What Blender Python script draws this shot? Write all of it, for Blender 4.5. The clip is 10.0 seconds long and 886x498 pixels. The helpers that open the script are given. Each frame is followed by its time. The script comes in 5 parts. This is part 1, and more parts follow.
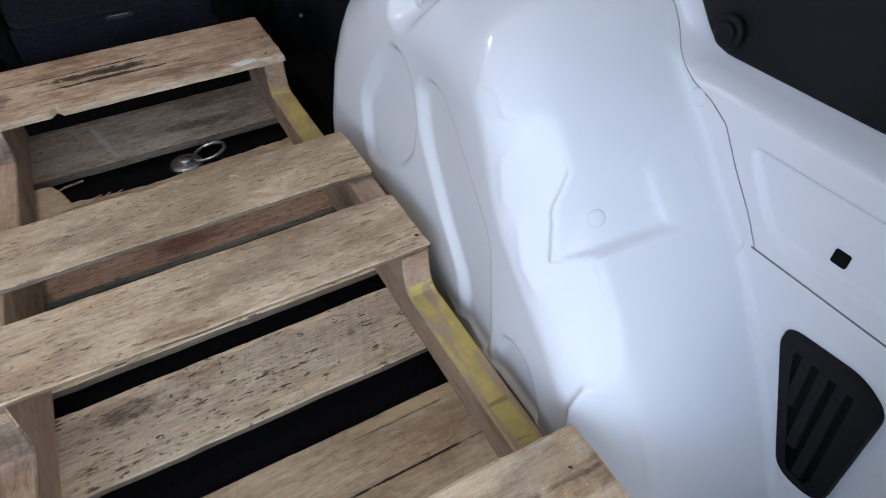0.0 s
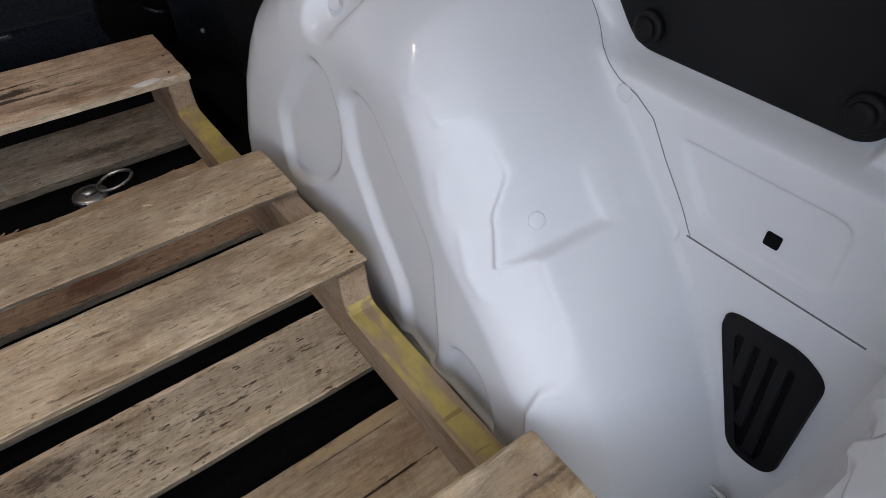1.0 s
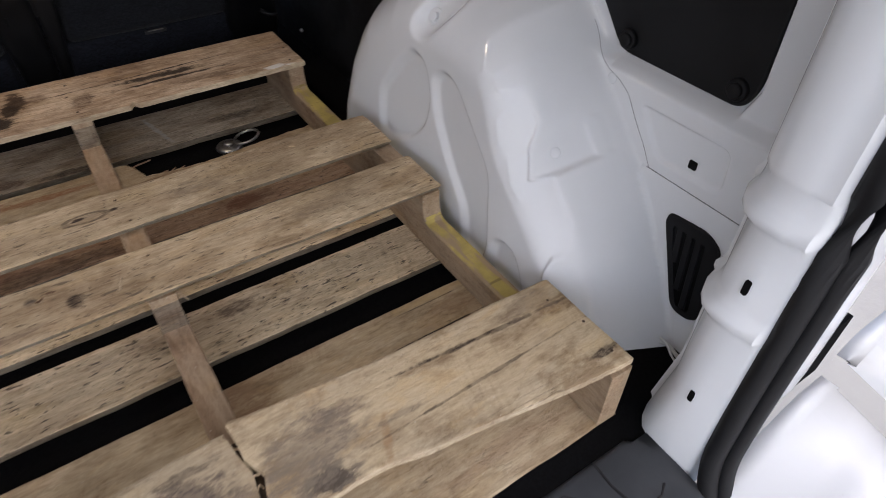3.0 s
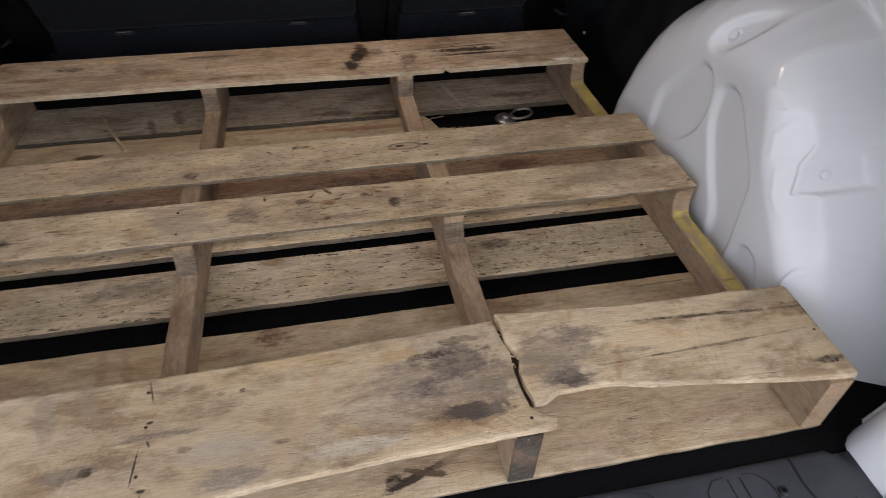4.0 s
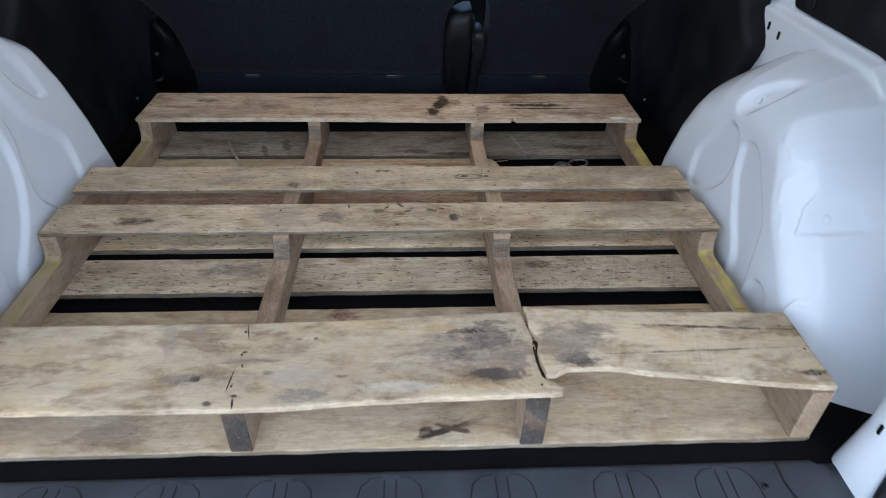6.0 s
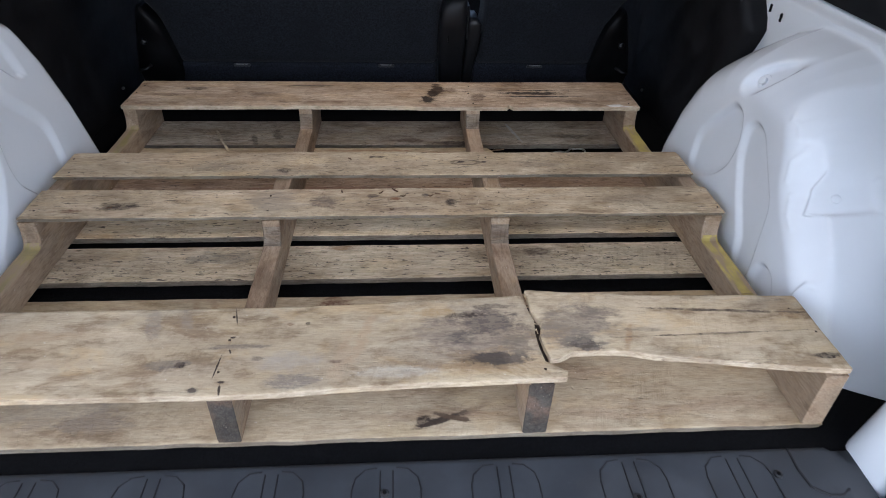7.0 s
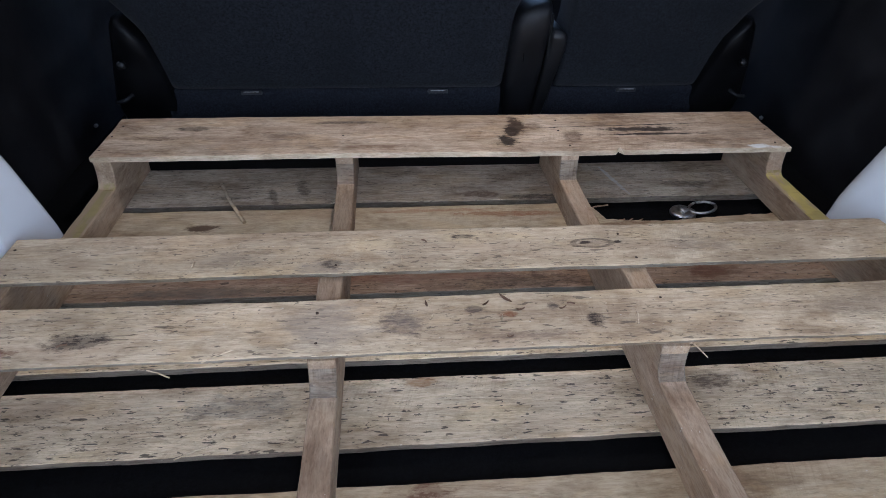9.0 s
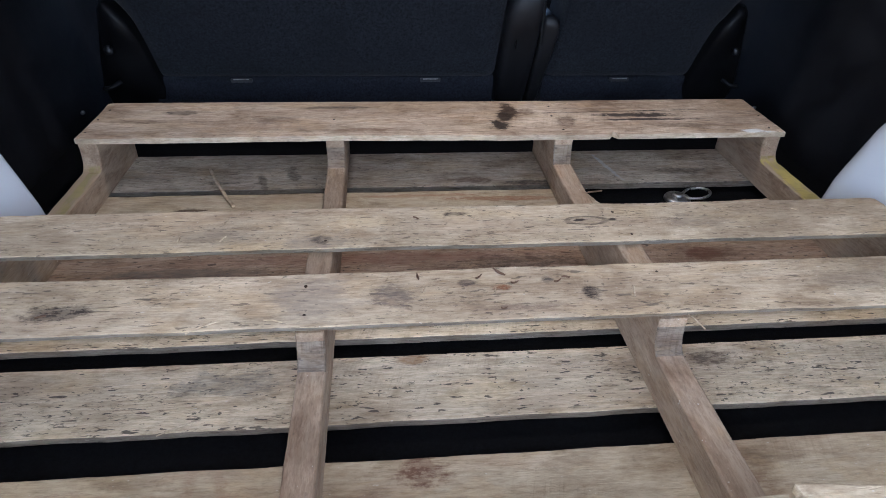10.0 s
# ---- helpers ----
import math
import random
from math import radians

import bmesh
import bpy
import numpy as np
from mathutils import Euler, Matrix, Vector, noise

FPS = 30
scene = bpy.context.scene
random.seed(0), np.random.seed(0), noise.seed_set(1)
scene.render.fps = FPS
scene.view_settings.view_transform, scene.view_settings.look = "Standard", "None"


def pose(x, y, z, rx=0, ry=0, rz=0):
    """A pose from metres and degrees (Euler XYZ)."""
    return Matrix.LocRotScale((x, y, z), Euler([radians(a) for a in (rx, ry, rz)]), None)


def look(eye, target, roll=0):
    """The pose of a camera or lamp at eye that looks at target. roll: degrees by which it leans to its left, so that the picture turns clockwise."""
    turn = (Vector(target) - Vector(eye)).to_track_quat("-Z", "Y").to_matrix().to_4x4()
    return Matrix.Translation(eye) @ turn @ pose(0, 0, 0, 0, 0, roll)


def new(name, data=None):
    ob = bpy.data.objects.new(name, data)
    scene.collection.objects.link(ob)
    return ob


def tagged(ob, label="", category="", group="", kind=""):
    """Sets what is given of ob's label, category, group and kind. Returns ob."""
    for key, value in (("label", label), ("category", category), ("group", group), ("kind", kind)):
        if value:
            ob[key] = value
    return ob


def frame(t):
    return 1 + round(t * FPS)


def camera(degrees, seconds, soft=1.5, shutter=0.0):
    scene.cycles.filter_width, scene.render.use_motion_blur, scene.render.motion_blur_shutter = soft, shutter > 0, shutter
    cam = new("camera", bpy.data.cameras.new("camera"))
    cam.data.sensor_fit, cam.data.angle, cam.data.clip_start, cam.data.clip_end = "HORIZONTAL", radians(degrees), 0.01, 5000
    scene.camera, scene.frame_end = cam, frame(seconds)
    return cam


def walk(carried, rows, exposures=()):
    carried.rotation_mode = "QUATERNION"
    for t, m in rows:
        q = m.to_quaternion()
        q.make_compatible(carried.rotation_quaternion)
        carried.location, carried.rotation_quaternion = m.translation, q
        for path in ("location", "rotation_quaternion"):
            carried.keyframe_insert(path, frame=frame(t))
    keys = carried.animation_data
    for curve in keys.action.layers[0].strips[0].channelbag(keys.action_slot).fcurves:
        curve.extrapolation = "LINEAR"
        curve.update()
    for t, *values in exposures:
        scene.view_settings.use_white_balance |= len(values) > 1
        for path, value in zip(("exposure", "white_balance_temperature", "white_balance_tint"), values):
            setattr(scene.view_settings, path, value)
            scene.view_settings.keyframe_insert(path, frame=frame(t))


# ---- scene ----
cam = camera(71.8, 10.0, soft=0.5, shutter=0.25)
PATH = [
    (0, (0.411, -0.025, 0.541), (1.082, 1.26, -0.837), -1.4),
    (0.5, (0.418, -0.012, 0.537), (1.236, 1.184, -0.841), -0.7),
    (1, (0.408, -0.005, 0.535), (1.293, 1.157, -0.832), 0.1),
    (1.5, (0.394, 0.004, 0.543), (1.318, 1.129, -0.827), 1.0),
    (2, (0.357, -0.001, 0.586), (1.315, 1.089, -0.79), 2.3),
    (2.2, (0.329, -0.016, 0.603), (1.307, 1.064, -0.767), 3.0),
    (3.3, (0.133, -0.281, 0.677), (0.86, 1.013, -0.664), 1.2),
    (3.5, (0.09, -0.301, 0.689), (0.712, 1.048, -0.651), 1.3),
    (4, (0.032, -0.327, 0.698), (0.355, 1.127, -0.637), 1.6),
    (4.5, (0.023, -0.33, 0.709), (0.177, 1.152, -0.626), 1.7),
    (5, (0.003, -0.368, 0.729), (0.096, 1.13, -0.593), 1.4),
    (5.5, (0.022, -0.432, 0.736), (0.114, 1.147, -0.488), 1.5),
    (6, (0.043, -0.526, 0.738), (0.142, 1.09, -0.437), 1.5),
    (6.2, (0.046, -0.581, 0.732), (0.154, 1.042, -0.432), 1.6),
    (7.3, (0.021, -0.409, 0.668), (0.148, 1.214, -0.492), 1.8),
    (7.5, (-0.009, -0.298, 0.65), (0.113, 1.327, -0.51), 1.5),
    (8, (-0.069, -0.141, 0.591), (0.07, 1.487, -0.563), 1.4),
    (8.5, (-0.088, -0.106, 0.6), (0.059, 1.528, -0.543), 1.5),
    (9, (-0.109, -0.096, 0.593), (0.045, 1.532, -0.559), 1.5),
    (9.5, (-0.084, -0.118, 0.58), (0.083, 1.52, -0.555), 1.7),
    (10, (-0.108, -0.108, 0.548), (0.07, 1.536, -0.576), 1.9),
]

EXPOSURES = [(0.0, 2.42, 5630, 9), (1.0, 2.05, 6230, 12), (2.2, 1.75, 6630, 13), (3.5, 1.96, 6570, 13), (4.5, 1.92, 6470, 13), (5.0, 2.04, 5920, 10), (5.5, 2.13, 5670, 6), (6.2, 2.33, 5350, 5), (7.5, 2.09, 5970, 11), (8.0, 1.96, 6070, 11), (8.5, 2.1, 5520, 11), (9.0, 2.52, 5280, 10), (10.0, 2.70, 5230, 10)]
walk(cam, [(t, look(eye, target, roll)) for t, eye, target, roll in PATH], EXPOSURES)

# ---- world and light ----
world = bpy.data.worlds.new("overcast_sky")
scene.world = world
world.use_nodes = True
wn, wl = world.node_tree.nodes, world.node_tree.links
sky = wn.new("ShaderNodeTexSky")
sky.sky_type = "NISHITA"
sky.sun_disc = False
sky.sun_elevation, sky.sun_rotation = radians(58), radians(186)
sky.air_density, sky.dust_density = 1.0, 3.5
pale = wn.new("ShaderNodeHueSaturation")
pale.inputs["Saturation"].default_value = 0.85
wl.new(sky.outputs["Color"], pale.inputs["Color"])
wl.new(pale.outputs["Color"], wn["Background"].inputs["Color"])
wn["Background"].inputs["Strength"].default_value = 0.11

sun_data = bpy.data.lights.new("sun", "SUN")
sun_data.energy, sun_data.angle, sun_data.color = 0.5, radians(120), (1.0, 0.985, 0.97)
sun = new("sun", sun_data)
sun.matrix_world = look((-0.8, -4.0, 2.0), (0.0, 0.0, 0.0))

lamp_data = bpy.data.lights.new("cargo_lamp_bulb", "AREA")
lamp_data.shape, lamp_data.size, lamp_data.size_y = "RECTANGLE", 0.064, 0.026
lamp_data.energy, lamp_data.color = 0.75, (1.0, 0.82, 0.64)
lamp = new("cargo_lamp_bulb", lamp_data)
lamp.location = (0.10, 0.88, 1.186)


# ---- materials ----
class Mat:
    """A small builder of node materials."""

    def __init__(self, name, rough=0.6, metal=0.0, spec=0.5):
        self.m = bpy.data.materials.new(name)
        self.m.use_nodes = True
        self.t = self.m.node_tree
        self.b = self.t.nodes["Principled BSDF"]
        self.b.inputs["Roughness"].default_value = rough
        self.b.inputs["Metallic"].default_value = metal
        self.b.inputs["Specular IOR Level"].default_value = spec
        self.co = self.node("ShaderNodeTexCoord").outputs["Object"]

    def node(self, kind, operation="", clamp=False):
        n = self.t.nodes.new(kind)
        if operation:
            n.operation = operation
        if clamp:
            n.use_clamp = True
        return n

    def link(self, a, b):
        self.t.links.new(a, b)

    def put(self, sock, v):
        if isinstance(v, bpy.types.NodeSocket):
            self.link(v, sock)
        else:
            sock.default_value = v

    def math(self, op, a, b=0.0, c=0.0, clamp=False):
        n = self.node("ShaderNodeMath", op, clamp)
        for s, v in zip(n.inputs, (a, b, c)):
            self.put(s, v)
        return n.outputs[0]

    def mapped(self, scale, loc=(0, 0, 0), src=None, rot=(0, 0, 0)):
        n = self.node("ShaderNodeMapping")
        self.link(src or self.co, n.inputs["Vector"])
        n.inputs["Scale"].default_value = scale
        n.inputs["Rotation"].default_value = rot
        self.put(n.inputs["Location"], loc)
        return n.outputs[0]

    def noise(self, vec, scale=1.0, detail=4.0, rough=0.55, distort=0.0):
        n = self.node("ShaderNodeTexNoise")
        self.link(vec, n.inputs["Vector"])
        n.inputs["Scale"].default_value = scale
        n.inputs["Detail"].default_value = detail
        n.inputs["Roughness"].default_value = rough
        n.inputs["Distortion"].default_value = distort
        return n.outputs["Fac"]

    def ramp(self, v, lo, hi, a=0.0, b=1.0):
        n = self.node("ShaderNodeMapRange")
        n.interpolation_type = "SMOOTHSTEP"
        self.put(n.inputs["Value"], v)
        for k, x in (("From Min", lo), ("From Max", hi), ("To Min", a), ("To Max", b)):
            n.inputs[k].default_value = x
        return n.outputs["Result"]

    def mix(self, f, a, b, how="MIX"):
        n = self.node("ShaderNodeMix")
        n.data_type, n.blend_type = "RGBA", how
        self.put(n.inputs[0], f)
        for s, v in ((n.inputs[6], a), (n.inputs[7], b)):
            self.put(s, (*v, 1) if isinstance(v, tuple) and len(v) == 3 else v)
        return n.outputs[2]

    def color(self, v):
        self.put(self.b.inputs["Base Color"], (*v, 1) if isinstance(v, tuple) else v)

    def rough(self, v):
        self.put(self.b.inputs["Roughness"], v)

    def bump(self, h, strength=0.3, dist=0.001):
        n = self.node("ShaderNodeBump")
        n.inputs["Strength"].default_value = strength
        n.inputs["Distance"].default_value = dist
        self.link(h, n.inputs["Height"])
        self.link(n.outputs["Normal"], self.b.inputs["Normal"])


def spot(k, x, y, rx, ry, wob=0.35, freq=45.0, turn=0.0, rim=0.0):
    """A blotch with a ragged edge round (x, y), from 1 in its middle to 0; with a rim, a ring of that breadth."""
    m = k.mapped((1, 1, 0), (-x, -y, 0))
    if turn:
        m = k.mapped((1, 1, 1), (0, 0, 0), m, (0, 0, radians(-turn)))
    m = k.mapped((1 / rx, 1 / ry, 0), (0, 0, 0), m)
    n = k.node("ShaderNodeVectorMath", operation="LENGTH")
    k.link(m, n.inputs[0])
    w = k.noise(k.mapped((0.55, 1, 1)), freq, 6.0, 0.75)
    d = k.math("ADD", n.outputs["Value"], k.math("MULTIPLY", k.math("SUBTRACT", w, 0.5), (wob if rim else wob * 8)))
    if rim:
        return k.ramp(k.math("ABSOLUTE", k.math("SUBTRACT", d, 1.0)), rim, rim * 0.4)
    return k.ramp(d, 1.2, 0.55)


def wood(name, light=(0.46, 0.35, 0.235), mid=(0.33, 0.235, 0.15), grey=(0.27, 0.235, 0.19), greying=0.5, flecks=0.5, saw=0.4,
         spots=(), along="x", blotch=0.5, streak=0.8, red=0.3, stain=0.55):
    """Weathered sawn pallet timber; spots: (x, y, rx, ry, colour, strength[, turn[, rim]]), a rim makes a ring."""
    k = Mat(name, 0.78, 0.0, 0.25)
    rnd = k.node("ShaderNodeObjectInfo").outputs["Random"]
    off = k.node("ShaderNodeCombineXYZ")
    k.put(off.inputs[0], k.math("MULTIPLY", rnd, 37.0))
    k.put(off.inputs[1], k.math("MULTIPLY", rnd, 91.0))
    k.put(off.inputs[2], k.math("MULTIPLY", rnd, 53.0))

    def stretch(a, b):
        return k.mapped((a, b, b) if along == "x" else (b, a, b), off.outputs[0])

    def darker(c, f, tint):
        return k.mix(f, c, k.mix(1.0, c, tint, "MULTIPLY"))

    def times(v, f):
        return k.math("MULTIPLY", v, f)

    grain = k.noise(stretch(11.0, 130.0), 1.0, 6.0, 0.68, 1.1)
    fine = k.noise(stretch(60.0, 420.0), 1.0, 5.0, 0.72)
    big = k.noise(stretch(4.0, 11.0), 1.0, 5.0, 0.6)
    wide = k.noise(stretch(1.7, 7.0), 1.0, 4.0, 0.58)
    smudge = k.noise(stretch(10.0, 22.0), 1.0, 7.0, 0.66)
    mottle = k.noise(stretch(24.0, 62.0), 1.0, 7.0, 0.74)
    grime = k.noise(stretch(55.0, 105.0), 1.0, 6.0, 0.75)
    c = k.mix(times(k.ramp(grain, 0.38, 0.62), min(1.0, 0.08 + 0.75 * streak)), light, mid)
    c = k.mix(times(k.ramp(big, 0.40, 0.66), greying), c, grey)
    # bleached, yellowed and reddened zones
    c = k.mix(times(k.ramp(k.noise(stretch(3.1, 8.0), 1.3, 4.0, 0.6), 0.50, 0.64), 0.6), c, (light[0] * 1.2, light[1] * 1.24, light[2] * 1.28))
    c = k.mix(times(k.ramp(k.noise(stretch(4.2, 9.0), 1.6, 4.0, 0.6), 0.52, 0.66), 0.35), c, (light[0] * 0.95, light[1] * 0.88, light[2] * 0.70))
    c = k.mix(times(k.ramp(k.noise(stretch(2.6, 16.0), 1.4, 4.0, 0.6), 0.48, 0.68), red), c, (0.33, 0.19, 0.115))
    c = k.mix(times(k.ramp(wide, 0.45, 0.68), blotch * 0.75), c, (mid[0] * 0.66, mid[1] * 0.62, mid[2] * 0.58))
    c = darker(c, times(k.ramp(smudge, 0.48, 0.68), min(1.0, 1.15 * stain)), (0.50, 0.445, 0.395))
    # soft damp stains of a hand's breadth, with a feathered rim
    damp = k.noise(stretch(5.5, 13.0), 1.0, 9.0, 0.72, 0.6)
    c = darker(c, times(k.ramp(damp, 0.52, 0.62), stain), (0.60, 0.53, 0.47))
    c = k.mix(times(k.ramp(k.noise(stretch(7.0, 17.0), 1.1, 6.0, 0.65, 0.4), 0.53, 0.63), 0.45 * stain), c, (light[0] * 1.0, light[1] * 0.86, light[2] * 0.66))
    c = darker(c, times(k.ramp(mottle, 0.50, 0.66), 0.28 + 0.30 * flecks), (0.50, 0.43, 0.37))
    c = darker(c, times(k.ramp(fine, 0.46, 0.62), 0.16 + 0.34 * streak), (0.50, 0.44, 0.385))
    lean = k.mapped((1, 1, 1), (0, 0, 0), None, (0, 0, radians(3)))
    short = k.noise(k.mapped((34, 250, 250) if along == "x" else (250, 34, 250), off.outputs[0], lean), 1.0, 5.0, 0.66)
    c = darker(c, times(k.ramp(short, 0.44, 0.64), 0.03 + 0.36 * streak), (0.44, 0.37, 0.30))
    tone = k.math("MULTIPLY_ADD", rnd, 0.16, 0.92)
    toned = k.node("ShaderNodeVectorMath", "SCALE")
    k.link(c, toned.inputs[0])
    k.link(tone, toned.inputs["Scale"])
    c = toned.outputs[0]
    # saw marks across the board, in patches
    across = k.mapped((300, 9, 9) if along == "x" else (9, 300, 9), off.outputs[0], k.mapped((1, 1, 1), (0, 0, 0), None, (0, 0, radians(16))))
    marks = k.ramp(k.noise(across, 1.0, 3.0, 0.6), 0.48, 0.66)
    sawn = k.math("MULTIPLY", marks, k.ramp(k.noise(stretch(4.5, 9.0), 1.3, 3.0), 0.44, 0.60))
    c = darker(c, times(sawn, saw), (0.66, 0.61, 0.55))
    # mildew: short dark dashes along the grain, clustered, over a faint grey bloom
    here = k.ramp(k.noise(stretch(5.0, 15.0), 1.0, 4.0, 0.65), 0.455, 0.56)
    c = darker(c, times(here, 0.42 * flecks), (0.62, 0.59, 0.55))
    chk = k.noise(stretch(95.0, 360.0), 1.0, 4.0, 0.65)
    dash = k.math("MULTIPLY", k.ramp(chk, 0.57, 0.64), k.math("MULTIPLY_ADD", here, 0.96, 0.04))
    c = k.mix(times(dash, min(0.9, flecks * 1.3)), c, (0.085, 0.062, 0.045))
    shorts = k.ramp(k.noise(stretch(42.0, 190.0), 1.0, 2.5, 0.55), 0.635, 0.675)
    c = k.mix(times(shorts, min(0.9, flecks * 1.5)), c, (0.055, 0.040, 0.03))
    specks = k.ramp(k.noise(stretch(120.0, 170.0), 1.0, 2.0), 0.67, 0.71)
    c = k.mix(times(specks, min(0.9, 0.08 + flecks * 1.2)), c, (0.05, 0.038, 0.03))
    chips = k.ramp(k.noise(stretch(150.0, 300.0), 1.0, 1.0), 0.765, 0.785)
    c = k.mix(times(chips, 0.5), c, (0.66, 0.60, 0.50))
    # long drying cracks
    crack = k.ramp(k.math("ABSOLUTE", k.math("SUBTRACT", k.noise(stretch(1.8, 26.0), 1.0, 4.0, 0.5, 0.3), 0.5)), 0.005, 0.0)
    crack = k.math("MULTIPLY", crack, k.ramp(k.noise(stretch(6.0, 9.0), 1.0, 3.0), 0.62, 0.68))
    c = k.mix(times(crack, 0.7), c, (0.05, 0.035, 0.025))
    ragged = k.ramp(k.math("ADD", times(grime, 0.7), times(fine, 0.3)), 0.40, 0.56, 0.15, 1.0)
    for s in spots:
        x, y, rx, ry, colour, strength = s[:6]
        f = spot(k, x, y, rx, ry, turn=s[6] if len(s) > 6 else 0.0, rim=s[7] if len(s) > 7 else 0.0)
        f = k.math("MULTIPLY", f, k.math("MAXIMUM", ragged, k.ramp(f, 0.50, 0.92, 0.0, 0.95 if strength > 0.8 else 0.6)))
        c = k.mix(k.math("MULTIPLY", f, min(1.0, strength * 1.3), 0.0, True), c, colour)
    k.color(c)
    k.rough(k.ramp(grain, 0.3, 0.7, 0.7, 0.9))
    h = k.math("ADD", times(grain, 0.35), times(fine, 0.6))
    h = k.math("SUBTRACT", h, times(dash, 0.9))
    h = k.math("SUBTRACT", h, times(crack, 1.2))
    h = k.math("ADD", h, times(grime, 0.5))
    h = k.math("SUBTRACT", h, times(sawn, 0.5 * saw))
    k.bump(h, 0.6, 0.002)
    return k.m


DARK, RUST = (0.042, 0.028, 0.02), (0.20, 0.085, 0.035)
wood_far = wood("far_board_wood", (0.70, 0.54, 0.38), (0.46, 0.31, 0.20), (0.29, 0.21, 0.15), 0.4, 0.22, 0.3, (
    (0.124, 0.970, 0.019, 0.032, (0.06, 0.035, 0.02), 0.95), (0.098, 0.905, 0.021, 0.026, (0.028, 0.018, 0.012), 1.0), (0.110, 0.938, 0.015, 0.024, (0.04, 0.024, 0.014), 0.95), (0.155, 0.965, 0.018, 0.018, (0.17, 0.10, 0.06), 0.6), (0.35, 0.948, 0.085, 0.011, DARK, 0.95),
    (-0.462, 0.972, 0.036, 0.010, DARK, 0.65), (0.22, 0.915, 0.020, 0.03, (0.11, 0.06, 0.035), 0.6), (0.37, 0.925, 0.12, 0.005, DARK, 0.85),
    (0.43, 0.895, 0.06, 0.012, (0.13, 0.08, 0.05), 0.5), (-0.30, 0.935, 0.05, 0.02, (0.14, 0.09, 0.06), 0.5), (-0.15, 0.885, 0.09, 0.009, (0.17, 0.085, 0.045), 0.5),
    (0.550, 0.866, 0.022, 0.0085, (0.78, 0.75, 0.69), 1.0), (0.582, 0.863, 0.010, 0.004, (0.72, 0.69, 0.62), 0.8), (0.33, 0.965, 0.16, 0.003, DARK, 0.8, 2), (-0.2, 0.99, 0.06, 0.006, DARK, 0.6), (-0.52, 0.935, 0.06, 0.01, (0.15, 0.085, 0.05), 0.6)), "x", 0.55)
wood_mid = wood("weathered_board_wood", (0.62, 0.495, 0.335), (0.41, 0.30, 0.18), (0.36, 0.29, 0.20), 0.42, 0.41, 0.15, (
    (0.160, 0.577, 0.026, 0.0095, (0.22, 0.16, 0.11), 0.45), (0.160, 0.577, 0.027, 0.0100, (0.09, 0.065, 0.045), 0.62, 0, 0.26), (0.150, 0.578, 0.012, 0.0035, DARK, 0.9, 10), (0.196, 0.578, 0.007, 0.004, DARK, 0.9), (-0.105, 0.43, 0.026, 0.024, (0.15, 0.11, 0.085), 0.65), (-0.19, 0.43, 0.05, 0.045, (0.28, 0.22, 0.165), 0.5),
    (-0.19, 0.535, 0.04, 0.018, (0.26, 0.205, 0.155), 0.5), (0.12, 0.421, 0.013, 0.013, DARK, 0.8), (-0.458, 0.415, 0.036, 0.013, DARK, 0.75),
    (-0.53, 0.402, 0.02, 0.008, (0.16, 0.08, 0.045), 0.7), (0.02, 0.435, 0.014, 0.006, RUST, 0.8), (0.045, 0.40, 0.05, 0.006, (0.15, 0.10, 0.07), 0.5),
    (0.31, 0.57, 0.05, 0.02, (0.19, 0.15, 0.11), 0.4), (0.45, 0.43, 0.06, 0.018, (0.20, 0.155, 0.11), 0.4),
    (0.50, 0.43, 0.14, 0.06, (0.25, 0.18, 0.11), 0.38), (0.48, 0.575, 0.15, 0.06, (0.25, 0.18, 0.11), 0.38), (-0.02, 0.445, 0.010, 0.006, (0.10, 0.07, 0.05), 0.8), (0.075, 0.448, 0.008, 0.008, (0.10, 0.075, 0.055), 0.8), (-0.33, 0.56, 0.05, 0.02, (0.22, 0.17, 0.12), 0.4), (-0.02, 0.60, 0.02, 0.006, DARK, 0.7), (-0.19, 0.545, 0.012, 0.010, DARK, 0.6)), "x", 0.35, 0.5, 0.2, 0.5)
